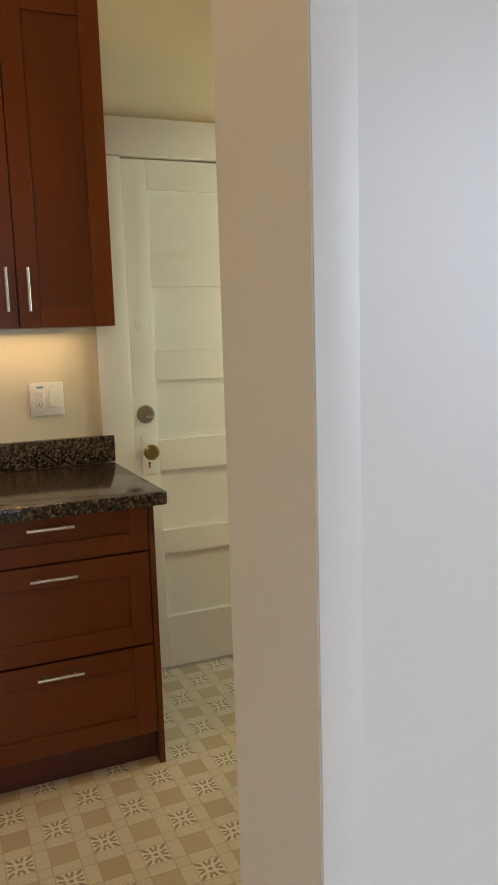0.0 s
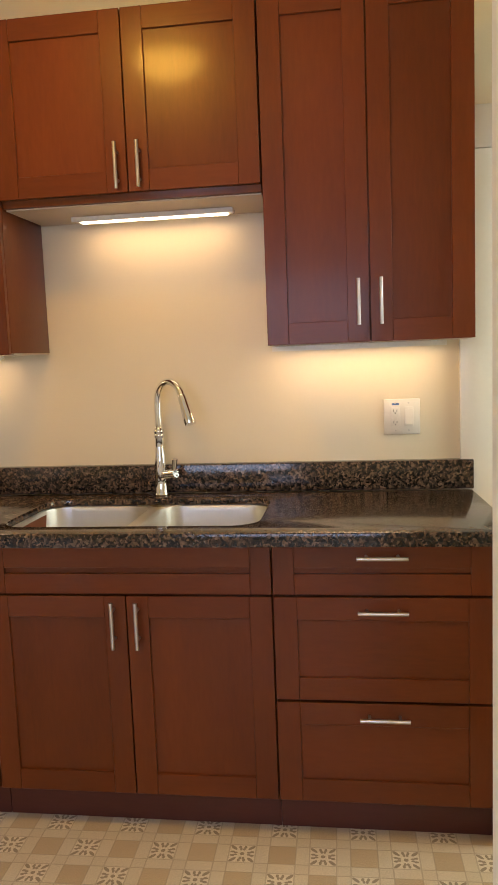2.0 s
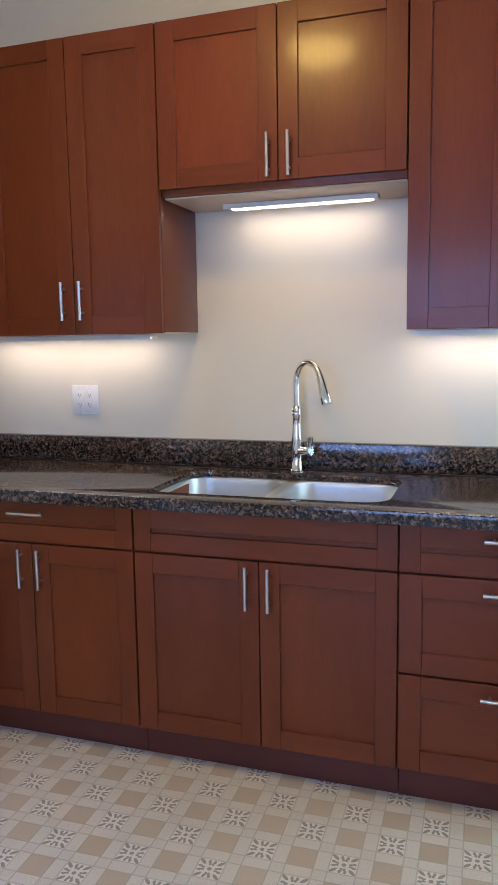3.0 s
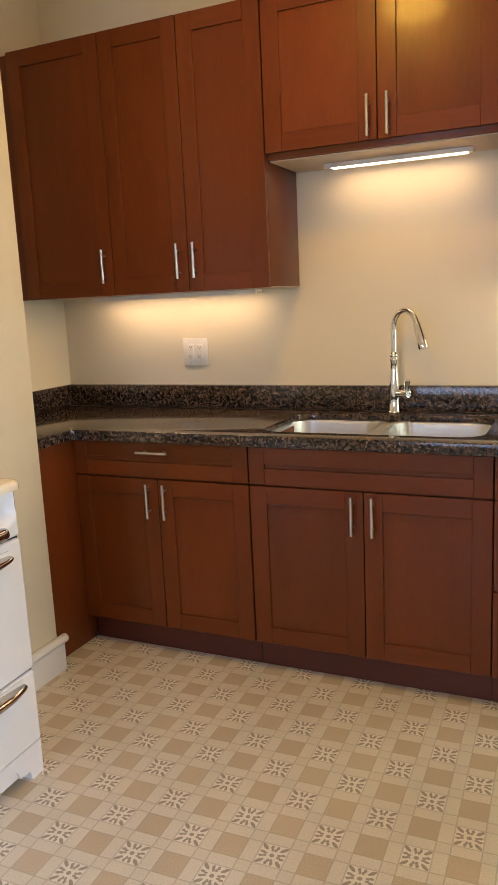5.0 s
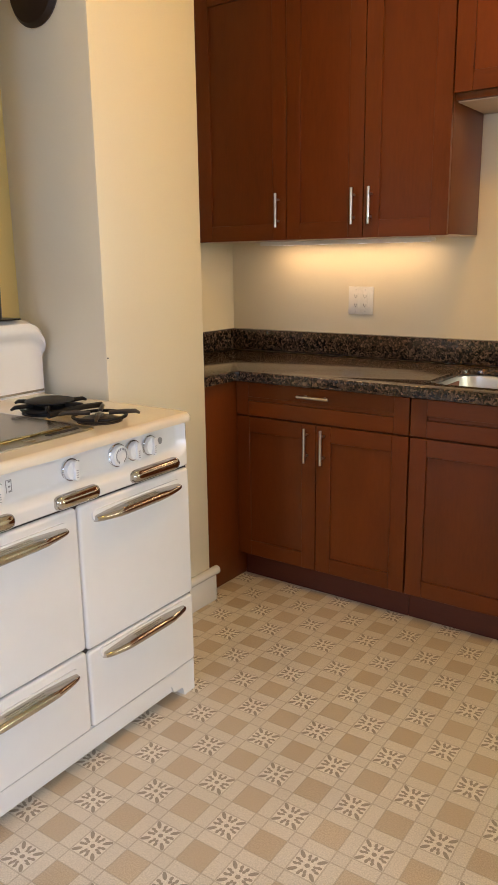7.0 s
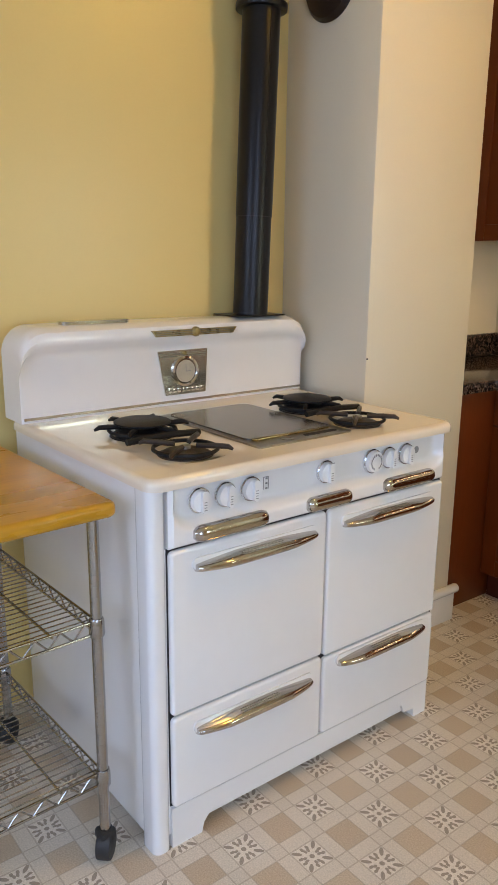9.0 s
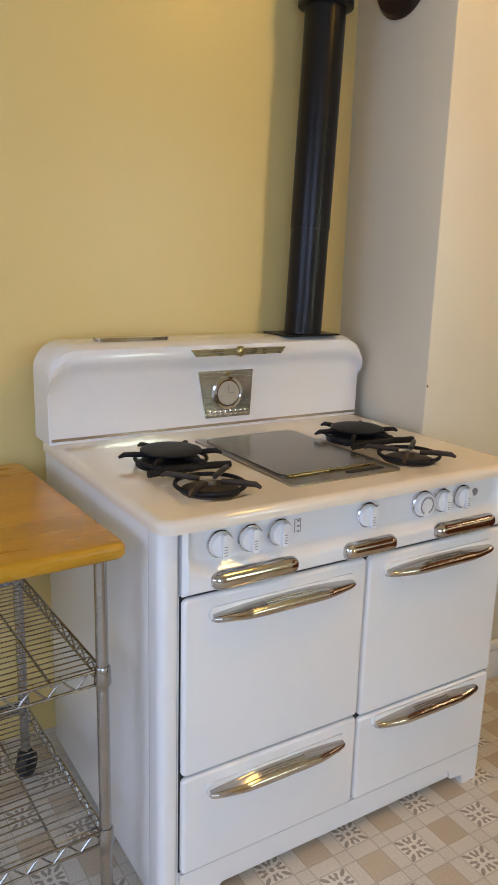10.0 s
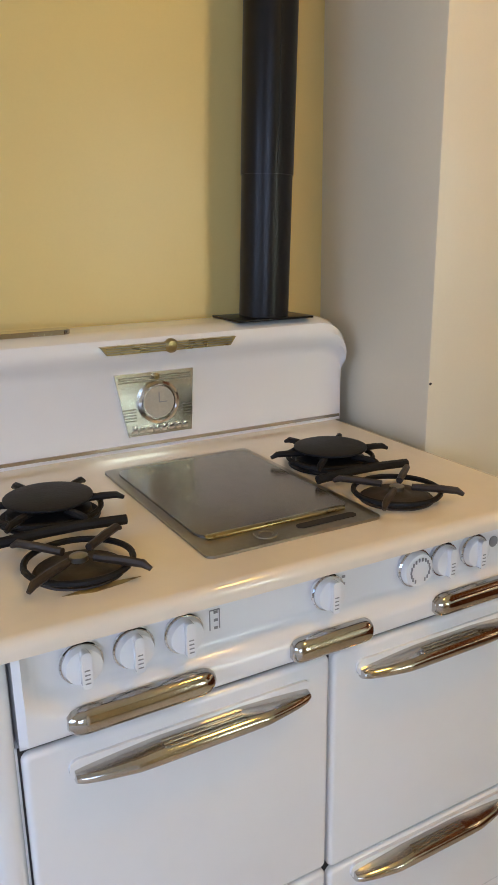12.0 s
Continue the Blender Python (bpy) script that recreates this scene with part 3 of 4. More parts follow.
# faucet
fx, fy = -0.444, 0.548
f = thing("kitchen_faucet", (fx, fy, 0.914), "tall polished chrome gooseneck faucet with pull-down head", "faucet")
part("body", lathe([(0.026, 0), (0.027, 0.006), (0.023, 0.012), (0.022, 0.06), (0.023, 0.09), (0.020, 0.13), (0.016, 0.175), (0.0145, 0.205), (0.018, 0.211), (0.0195, 0.217), (0.017, 0.223), (0.0195, 0.229), (0.018, 0.236), (0.0135, 0.242), (0.012, 0.246)], (fx, fy, 0.914), "Z", 32), CHROME, f)
du, dv = 0.80, -0.60
pts, R = [], 0.068
for h in (0.245, 0.28, 0.31, 0.33):
    pts.append((fx, fy, 0.914 + h))
for i in range(1, 15):
    a = radians(180 - 163 * i / 14)
    pts.append((fx + du * R * (1 + math.cos(a)), fy + dv * R * (1 + math.cos(a)), 0.914 + 0.338 + R * math.sin(a)))
part("spout", tube(pts, 0.0118, 16), CHROME, f)
e, p0 = Vector(pts[-1]), Vector(pts[-2])
w = (e - p0).normalized()
part("spray_head", tube([e - w * 0.004, e + w * 0.004, e + w * 0.02, e + w * 0.07, e + w * 0.10, e + w * 0.104], [0.0125, 0.0145, 0.0145, 0.0185, 0.0205, 0.0185], 20), CHROME, f, "flared chrome spray head")
h = part("handle", rod((fx + 0.012, fy - 0.008, 0.990), (fx + 0.062, fy - 0.032, 0.998), 0.0155, 18, 0.0175), CHROME, f, "side lever in chrome")
part("lever", tube([(fx + 0.052, fy - 0.026, 0.998), (fx + 0.056, fy - 0.028, 1.02), (fx + 0.060, fy - 0.030, 1.048), (fx + 0.061, fy - 0.031, 1.052)], [0.010, 0.0085, 0.0105, 0.004], 14), CHROME, h)

# wall cabinets
WALLCABS = "cherry wall cabinets"


def wall_cabinet(name, x0, x1, z0, splits, handles, label):
    zb = z0 if z0 < 1.6 else z0 - 0.026
    c = thing(name, ((x0 + x1) / 2, 0.48, zb), label, "cabinet", WALLCABS)
    part("body", box(x0 + 0.001, x1 - 0.001, UFACE + 0.021, NORTH - 0.001, zb + 0.006, 2.458), CHERRY, c, bevel=0.001)
    part("bottom_panel", box(x0 + 0.004, x1 - 0.004, UFACE + 0.040, NORTH - 0.002, zb + 0.001, zb + 0.0055), SOFFIT, c, "pale underside")
    xs = [x0, *splits, x1]
    for a, b, hx in zip(xs, xs[1:], handles):
        d = shaker("door", c, a, b, z0, 2.460, UFACE, 0.066)
        bar_handle(d, hx, z0 + 0.122 if z0 < 1.6 else z0 + 0.078, True, UFACE)
    return c


wall_cabinet("wall_cabinet", -0.020, 0.608, 1.426, (0.297,), (0.263, 0.330), "tall cherry-stained wall cabinet with two doors")
wall_cabinet("wall_cabinet", -0.862, -0.022, 1.916, (-0.436,), (-0.466, -0.396), "short cherry-stained wall cabinet above the sink")
wall_cabinet("wall_cabinet", -2.032, -0.864, 1.430, (-1.569, -1.211), (-1.605, -1.249, -1.175), "wide cherry-stained wall cabinet with three doors")
tagged(part("filler_strip", box(-2.098, -2.033, UFACE + 0.025, UFACE + 0.045, 1.431, 2.456), CHERRY), "narrow cherry filler strip beside the wall cabinet", "filler strip")


def light_bar(x0, x1, z):
    """A slim lamp under a cabinet, with its own light below the diffuser."""
    t = thing("under_cabinet_light", ((x0 + x1) / 2, 0.50, z), "slim white LED bar glowing warm, switched on", "lamp", "under-cabinet lights")
    part("housing", box(x0, x1, 0.500, 0.560, z - 0.012, z), PLATE, t, bevel=0.003)
    part("front_lip", box(x0 - 0.001, x1 + 0.001, 0.4955, 0.4995, z - 0.0175, z - 0.001), PLATE, t)
    part("diffuser", box(x0 + 0.022, x1 - 0.022, 0.506, 0.554, z - 0.0165, z - 0.0125), BAR_GLOW, t, "glowing diffuser")
    area_lamp("bar_light", pose((x0 + x1) / 2, 0.545, z - 0.018), x1 - x0 - 0.05, 0.03, BAR_POWER * (x1 - x0) / 0.56, WARM)


light_bar(-0.697, -0.142, 1.8905)
light_bar(-1.833, -1.006, 1.4305)
light_bar(-0.024, 0.545, 1.4265)

# ceiling dome that lights the kitchen
dome = thing("ceiling_lamp", (-0.50, -0.62, TOP), "round glass ceiling lamp glowing warm", "lamp")
part("base", lathe([(0.15, -0.03), (0.16, -0.012), (0.16, -0.001)], (-0.50, -0.62, 2.68), "Z", 32), STEEL, dome)
part("stem", rod((-0.50, -0.62, 2.68), (-0.50, -0.62, TOP), 0.012), STEEL, dome)
part("shade", lathe([(0.005, -0.10), (0.06, -0.095), (0.105, -0.078), (0.135, -0.05), (0.142, -0.031)], (-0.50, -0.62, 2.68), "Z", 32), DOME, dome)


# sockets and switches on the sink wall
def gang_plate(x, z, left_device, right_device, label):
    t = thing("socket_plate", (x, NORTH, z - 0.062), label, "socket")
    part("cover", box(x - 0.062, x + 0.062, NORTH - 0.007, NORTH - 0.0005, z - 0.062, z + 0.062), PLATE, t, bevel=0.003)
    for cx, dev in ((x - 0.023, left_device), (x + 0.023, right_device)):
        d = part("device", box(cx - 0.0165, cx + 0.0165, NORTH - 0.0095, NORTH - 0.0068, z - 0.034, z + 0.034), PLATE, t, bevel=0.001)
        if dev == "socket":
            for dz in (-0.02, 0.02):
                bm = box(cx - 0.0065, cx - 0.0045, NORTH - 0.0102, NORTH - 0.0094, z + dz - 0.002, z + dz + 0.006)
                box(cx + 0.0045, cx + 0.0065, NORTH - 0.0102, NORTH - 0.0094, z + dz - 0.002, z + dz + 0.005, bm)
                box(cx - 0.002, cx + 0.002, NORTH - 0.0102, NORTH - 0.0094, z + dz - 0.009, z + dz - 0.005, bm)
                part("slots", bm, SHADE_AND_CHIP, d)
        else:
            part("rocker", prism([(NORTH - 0.0096, z - 0.026), (NORTH - 0.0096, z + 0.026), (NORTH - 0.0115, z + 0.026), (NORTH - 0.0165, z - 0.026)], "x", cx - 0.013, cx + 0.013), PLATE, d)
        part("screw", lathe([(0.003, 0), (0.003, 0.001)], (cx, NORTH - 0.0068, z + 0.048), "-Y", 10), STEEL, t)
        part("screw", lathe([(0.003, 0), (0.003, 0.001)], (cx, NORTH - 0.0068, z - 0.048), "-Y", 10), STEEL, t)
    return t


t = gang_plate(0.408, 1.167, "socket", "switch", "white double plate with a socket and a switch")
part("printed_mark", box(0.374, 0.398, NORTH - 0.0076, NORTH - 0.0069, 1.208, 1.215), BLUEPRINT, t)
gang_plate(-1.381, 1.166, "socket", "socket", "white double plate with two sockets")

# ---------------------------------------------------------------- the stove
SX, SL, SR = -1.213, -1.768, -0.800
stove = thing("gas_stove", (-1.55, -1.285, 0), "vintage white enamel gas stove with chrome handles", "stove")
bm = prism(rounded(-1.935, SX - 0.032, SL, SR, 0.022, 6), "z", 0.035, 0.889)
part("body", bm, ENAMEL, stove)
part("front_frame", box(SX - 0.060, SX - 0.004, SL + 0.04, SR - 0.0005, 0.035, 0.7515), ENAMEL, stove)
part("cooktop", pillow(-1.935, SX + 0.030, SL - 0.010, SR + 0.010, 0.892, 0.918, 0.035, 0.016, "z"), COOKTOP, stove, "cream enamel cooktop with rounded edges")
# legs and arched skirt under the drawers
left = [(-1.722, 0.0), (-1.722, 0.106), (SR - 0.004, 0.106), (SR - 0.004, 0.0), (-0.855, 0.0), (-0.862, 0.030), (-0.905, 0.034), (-0.915, 0.060)]
arch = [(-1.585, 0.060), (-1.612, 0.050), (-1.632, 0.026), (-1.638, 0.0)]
part("skirt", prism(left + arch, "x", SX - 0.030, SX + 0.004), ENAMEL, stove, bevel=0.005)
for y in (-1.75, SR + 0.012 - 0.05):
    part("foot", box(-1.90, -1.84, y, y + 0.05, 0, 0.04), RUBBER, stove)
part("front_column", prism(rounded(SX - 0.06, SX + 0.006, SL - 0.002, -1.7245, 0.018, 6), "z", 0.0, 0.889), ENAMEL, stove)
# near-black strip and sheet painting the shade in the cooktop and front seams
part("top_gap_shade", box(-1.93, SX - 0.001, SL + 0.003, SR - 0.003, 0.8885, 0.8925), SHADE_AND_CHIP, stove)
part("front_gap_shade", box(SX - 0.004, SX - 0.001, -1.7235, SR - 0.006, 0.112, 0.7515), SHADE_AND_CHIP, stove)


def front(name, y0, y1, z0, z1, proud=0.012):
    return part(name, pillow(y0, y1, z0, z1, SX - 0.0005, SX + proud, 0.012, 0.009, "x"), ENAMEL, stove)


def long_pull(parent, y0, y1, z, face):
    """A spindle-shaped pull: broad ribbed middle, tapered ends, on an enamel rest."""
    bm = bmesh.new()
    n, L = 40, y1 - y0
    rings = []
    for i in range(n + 1):
        u = i / n
        e = min(u, 1 - u) * 2
        hh = 0.0085 + 0.0088 * min(1.0, (e / 0.62)) ** 0.75
        out = 0.017 + 0.019 * min(1.0, e / 0.45) ** 0.6
        y = y0 + u * L
        ring = []
        for dx, dz in [(0, -1.0)] + [(math.cos(radians(a)) ** 0.7, math.sin(radians(a))) for a in range(-75, 31, 15)] + [(0.70, 0.66), (0.40, 0.84), (0.15, 0.98), (0, 1.0)]:
            ring.append(bm.verts.new((face + dx * out, y, z + dz * hh)))
        rings.append(ring)
    for p, q in zip(rings, rings[1:]):
        for k in range(len(p) - 1):
            bm.faces.new((p[k], p[k + 1], q[k + 1], q[k]))
        bm.faces.new((p[-1], p[0], q[0], q[-1]))
    bm.faces.new(rings[0])
    bm.faces.new(rings[-1][::-1])
    ob = part("handle", bm, OLDCHROME, parent, "spindle-shaped aged chrome handle")
    mid = (y0 + y1) / 2
    bm = bmesh.new()
    for k in range(3):
        rod((face + 0.026 - 0.006 * k, mid - L * 0.17, z + 0.0108 + 0.0018 * k), (face + 0.026 - 0.006 * k, mid + L * 0.17, z + 0.0108 + 0.0018 * k), 0.0018, 8, bm=bm)
    part("ribs", bm, GUNMETAL, ob)
    part("rest", prism(rounded(y0 - 0.006, y1 + 0.006, z - 0.006, z + 0.022, 0.012, 5), "x", face - 0.001, face + 0.005), ENAMEL, parent, bevel=0.0022)
    return ob


def short_pull(parent, y0, y1, z, face):
    prof = [(0, -0.019)] + [(0.021 * math.cos(radians(a)) ** 0.75, 0.019 * math.sin(radians(a))) for a in range(-75, 76, 15)] + [(0, 0.019)]
    bm = bmesh.new()
    rings = []
    n = 30
    for i in range(n + 1):
        u = i / n
        e = 1 - min(1.0, min(u, 1 - u) * 8)
        k = 0.45 + 0.55 * math.sqrt(1 - e * e)
        rings.append([bm.verts.new((face + dx * k, y0 + u * (y1 - y0), z + dz * k)) for dx, dz in prof])
    for p, q in zip(rings, rings[1:]):
        for j in range(len(p)):
            jj = (j + 1) % len(p)
            bm.faces.new((p[j], p[jj], q[jj], q[j]))
    bm.faces.new(rings[0])
    bm.faces.new(rings[-1][::-1])
    return part("panel_pull", bm, OLDCHROME, parent, "short curved aged chrome pull")


def control_front(y0, y1, z0, z1, dep):
    """A panel whose upper field is scooped back from a rounded lower ledge."""
    bm = bmesh.new()
    ny, nz, face = 96, 28, SX + 0.013

    def hump(y, z):
        dy = max(abs(y - (y0 + y1) / 2) - ((y1 - y0) / 2 - 0.062), 0.0)
        dz = max(0.842 - z, 0.0)
        q = math.hypot(dy / 0.038, dz / 0.038)
        t = min(1.0, max(0.0, 1.55 - q) / 0.85)
        edge = min(y - y0, y1 - y, z - z0)
        roll = 0.009 * (1 - min(1.0, edge / 0.009)) ** 2
        return face - roll - dep * t * t * (3 - 2 * t)

    rows = [[bm.verts.new((hump(y0 + (y1 - y0) * i / ny, z0 + (z1 - z0) * j / nz), y0 + (y1 - y0) * i / ny, z0 + (z1 - z0) * j / nz)) for i in range(ny + 1)] for j in range(nz + 1)]
    for p, q in zip(rows, rows[1:]):
        for i in range(ny):
            bm.faces.new((p[i], p[i + 1], q[i + 1], q[i]))
    loop = rows[0] + [w[-1] for w in rows[1:]] + rows[-1][-2::-1] + [w[0] for w in rows[-2:0:-1]]
    back = [bm.verts.new((SX - 0.034, v.co.y, v.co.z)) for v in loop]
    for i in range(len(loop)):
        j = (i + 1) % len(loop)
        bm.faces.new((loop[i], back[i], back[j], loop[j]))
    return bm


panel = part("control_panel", control_front(-1.7212, SR - 0.006, 0.752, 0.8875, 0.026), ENAMEL, stove)
PF, LEDGE = SX - 0.0155, SX + 0.0125


def knob(y, z=0.844, r=0.0265, plain=True):
    k = part("knob", lathe([(r * 0.98, 0), (r, 0.006), (r, 0.014), (r * 0.9, 0.021), (r * 0.3, 0.024), (0.002, 0.024)], (PF + 0.0028, y, z), "X", 28), ENAMEL, panel, "round white knob with a chrome rim")
    ring = bmesh.new()
    for i in range(28):
        a0, a1 = 2 * math.pi * i / 28, 2 * math.pi * (i + 1) / 28
        rod((PF + 0.012, y + r * math.cos(a0), z + r * math.sin(a0)), (PF + 0.012, y + r * math.cos(a1), z + r * math.sin(a1)), 0.0030, 6, bm=ring)
    part("rim", ring, CHROME, k)
    if plain:
        part("grip", prism([(y - 0.006 + u, z + v) for u, v in rounded(0.0, 0.013, -r * 0.95, r * 0.95, 0.005, 3)], "x", PF + 0.016, PF + 0.034), ENAMEL, k, bevel=0.003)
        bm = bmesh.new()
        for j in range(4):
            box(PF + 0.0335, PF + 0.0348, y - 0.003, y + 0.004, z - 0.018 + j * 0.006, z - 0.0165 + j * 0.006, bm)
        part("ticks", bm, PRINT, k)
    else:
        bm = bmesh.new()
        for j in range(16):
            a = radians(j * 20 - 150)
            c = (PF + 0.0262, y + 0.019 * math.sin(a), z + 0.019 * math.cos(a))
            box(c[0] - 0.001, c[0] + 0.0004, c[1] - 0.0012, c[1] + 0.0012, c[2] - 0.003, c[2] + 0.003, bm)
        part("dial_marks", bm, PRINT, k)
    return k


for y in (-1.634, -1.564, -1.492, -1.256, -1.026, -0.958):
    knob(y)
knob(-1.088, r=0.030, plain=False)
# small printed burner marks beside the knobs
for y in (-1.440, -1.222):
    bm = bmesh.new()
    for dy, dz in ((0, 0.012), (0, 0.0), (0, -0.012)):
        box(PF + 0.0028, PF + 0.0036, y + dy - 0.003, y + dy + 0.003, 0.846 + dz - 0.002, 0.846 + dz + 0.002, bm)
    if y < -1.4:
        box(PF + 0.0028, PF + 0.0036, y - 0.010, y - 0.0085, 0.832, 0.862, bm)
        box(PF + 0.0028, PF + 0.0036, y - 0.010, y + 0.006, 0.861, 0.8625, bm)
        box(PF + 0.0028, PF + 0.0036, y + 0.005, y + 0.0065, 0.832, 0.862, bm)
    part("printed_mark", bm, PRINT, panel)
part("pilot_badge", lathe([(0.010, 0), (0.010, 0.001), (0.007, 0.0012), (0.002, 0.0012)], (PF + 0.003, -0.905, 0.846), "X", 20), PRINT, panel)
for y0, y1 in ((-1.663, -1.458), (-1.334, -1.188), (-1.062, -0.862)):
    short_pull(panel, y0, y1, 0.776, LEDGE)
for name, y0, y1, z0, z1, hz in (("oven_door", -1.7212, -1.2600, 0.350, 0.747, 0.700), ("oven_door", -1.2555, SR - 0.006, 0.342, 0.747, 0.702), ("drawer_front", -1.7212, -1.2600, 0.110, 0.345, 0.296), ("drawer_front", -1.2555, SR - 0.006, 0.110, 0.337, 0.310)):
    d = front(name, y0, y1, z0, z1)
    a, b = (-1.660, -1.306) if y0 < -1.5 else (-1.206, -0.862)
    long_pull(d, a, b, hz, SX + 0.012)

# back guard: rounded plate with a swelling along its top
prof = [(-1.955, 0.918), (-1.8380, 0.918), (-1.8380, 1.085), (-1.8280, 1.108), (-1.8140, 1.122), (-1.8100, 1.140), (-1.8180, 1.158), (-1.8380, 1.168), (-1.8660, 1.172), (-1.955, 1.172)]
bm = bmesh.new()
turn_in = [(0.075 * (1 - math.cos(radians(a))), 0.075 * (1 - math.sin(radians(a)))) for a in range(0, 91, 9)]
steps = [(SL - 0.012 + u, drop) for u, drop in turn_in] + [(SR + 0.012 - u, drop) for u, drop in turn_in[::-1]]
rings = []
for y, drop in steps:
    rings.append([bm.verts.new((x + (min(x, -1.8460) - x) * 0.25 * (drop / 0.075) ** 2, y, z - drop * max(0.0, (z - 0.95) / 0.222))) for x, z in prof])
for p, q in zip(rings, rings[1:]):
    for j in range(len(p)):
        jj = (j + 1) % len(p)
        bm.faces.new((p[j], p[jj], q[jj], q[j]))
bm.faces.new(rings[0])
bm.faces.new(rings[-1][::-1])
guard = part("back_guard", bm, ENAMEL, stove, "white enamel back guard with rounded top")
part("chrome_strip", box(-1.8380, -1.8340, SL - 0.006, SR + 0.006, 0.926, 0.933), OLDCHROME, guard)
for dy, dz, r in ((0.004, 1.098, 0.006), (0.010, 1.118, 0.004), (0.0, 1.060, 0.004)):
    part("enamel_chip", lathe([(r, 0), (r * 0.6, 0.0008)], (-1.8540 + 0.9 * dy, SL - 0.0015 + dy * 0.3, dz), "-Y", 9), SHADE_AND_CHIP, guard)
# emblem bar
em = part("emblem_bar", prism([(-1.394, 1.148), (-1.380, 1.130), (-1.106, 1.130), (-1.092, 1.148)], "x", -1.8160, -1.8020), BRASSY, guard, "brassy ribbed emblem bar", 0.003)
bm = bmesh.new()
for k in range(3):
    rod((-1.8015, -1.382, 1.1345 + 0.005 * k), (-1.8015, -1.104, 1.1345 + 0.005 * k), 0.0013, 6, bm=bm)
part("ribs", bm, GUNMETAL, em)
part("boss", lathe([(0.015, 0), (0.015, 0.006), (0.010, 0.012), (0.003, 0.013)], (-1.8080, -1.243, 1.140), "X", 20), BRASSY, em)
part("vent_trim", prism([(x, y) for y, x in rounded(-1.640, -1.430, -1.905, -1.8610, 0.018, 5)], "z", 1.171, 1.181), OLDCHROME, guard, "flat chrome vent trim", 0.004)
# clock plate
CLOCKPLATE = mat("rubbed_chrome_plate", (0.74, 0.74, 0.70), 0.2, 1.0, var=0.12, scale=20)
cp = part("clock_plate", prism([(-1.360, 1.084), (-1.335, 0.950), (-1.190, 0.950), (-1.183, 1.084)], "x", -1.8380, -1.8320), CLOCKPLATE, guard, "chrome clock plate", 0.002)
bm = bmesh.new()
for k in range(5):
    for a, b in ((-1.347 + 0.001 * k, -1.316), (-1.210, -1.187)):
        rod((-1.8318, a, 1.008 - 0.006 * k), (-1.8318, b, 1.008 - 0.006 * k), 0.0012, 6, bm=bm)
for k in range(3):
    rod((-1.8318, -1.352, 1.076 - 0.005 * k), (-1.8318, -1.190, 1.076 - 0.005 * k), 0.0010, 6, bm=bm)
part("ribs", bm, GUNMETAL, cp)
part("dial_rim", lathe([(0.046, 0), (0.046, 0.008), (0.040, 0.010), (0.037, 0.006), (0.002, 0.006)], (-1.8330, -1.266, 1.020), "X", 32), OLDCHROME, cp)
part("clock_face", lathe([(0.034, 0), (0.034, 0.001), (0.002, 0.001)], (-1.8265, -1.266, 1.020), "X", 32), DIAL, cp)
bm = box(-1.8254, -1.8245, -1.267, -1.265, 1.020, 1.042)
box(-1.8254, -1.8245, -1.266, -1.248, 1.0190, 1.0212, bm)
part("clock_pointers", bm, PRINT, cp)
part("setting_knob", lathe([(0.007, 0), (0.007, 0.008), (0.003, 0.010)], (-1.8320, -1.270, 1.076), "X", 14), BRASSY, cp)
# raised maker's lettering kept as plain bars
bm = bmesh.new()
for k in range(8):
    y = -1.326 + 0.0165 * k
    box(-1.8322, -1.8295, y, y + 0.011, 0.957, 0.970 if k else 0.973, bm)
part("raised_bars", bm, CHROME, cp, bevel=0.001)

# griddle
g = part("griddle_frame", prism(rounded(-1.724, -1.264, -1.430, -1.118, 0.012, 4), "z", 0.9170, 0.9225), GRIDFRAME, stove, "dull steel griddle frame", 0.002)
part("griddle_plate", prism(rounded(-1.700, -1.325, -1.413, -1.135, 0.025, 5), "z", 0.9215, 0.9265), GRIDDLE, g, "dark seasoned griddle plate", 0.002)
part("grease_lip", box(-1.332, -1.318, -1.405, -1.152, 0.9225, 0.9272), BRASSY, g, bevel=0.002)
part("slot", prism(rounded(-1.304, -1.286, -1.262, -1.150, 0.009, 4), "z", 0.9224, 0.9236), SHADE_AND_CHIP, g)
part("finger_ring", lathe([(0.019, 0), (0.018, 0.002), (0.012, 0.002), (0.010, 0.0004), (0.002, 0.0004)], (-1.295, -1.318, 0.9224), "Z", 20), GRIDFRAME, g)


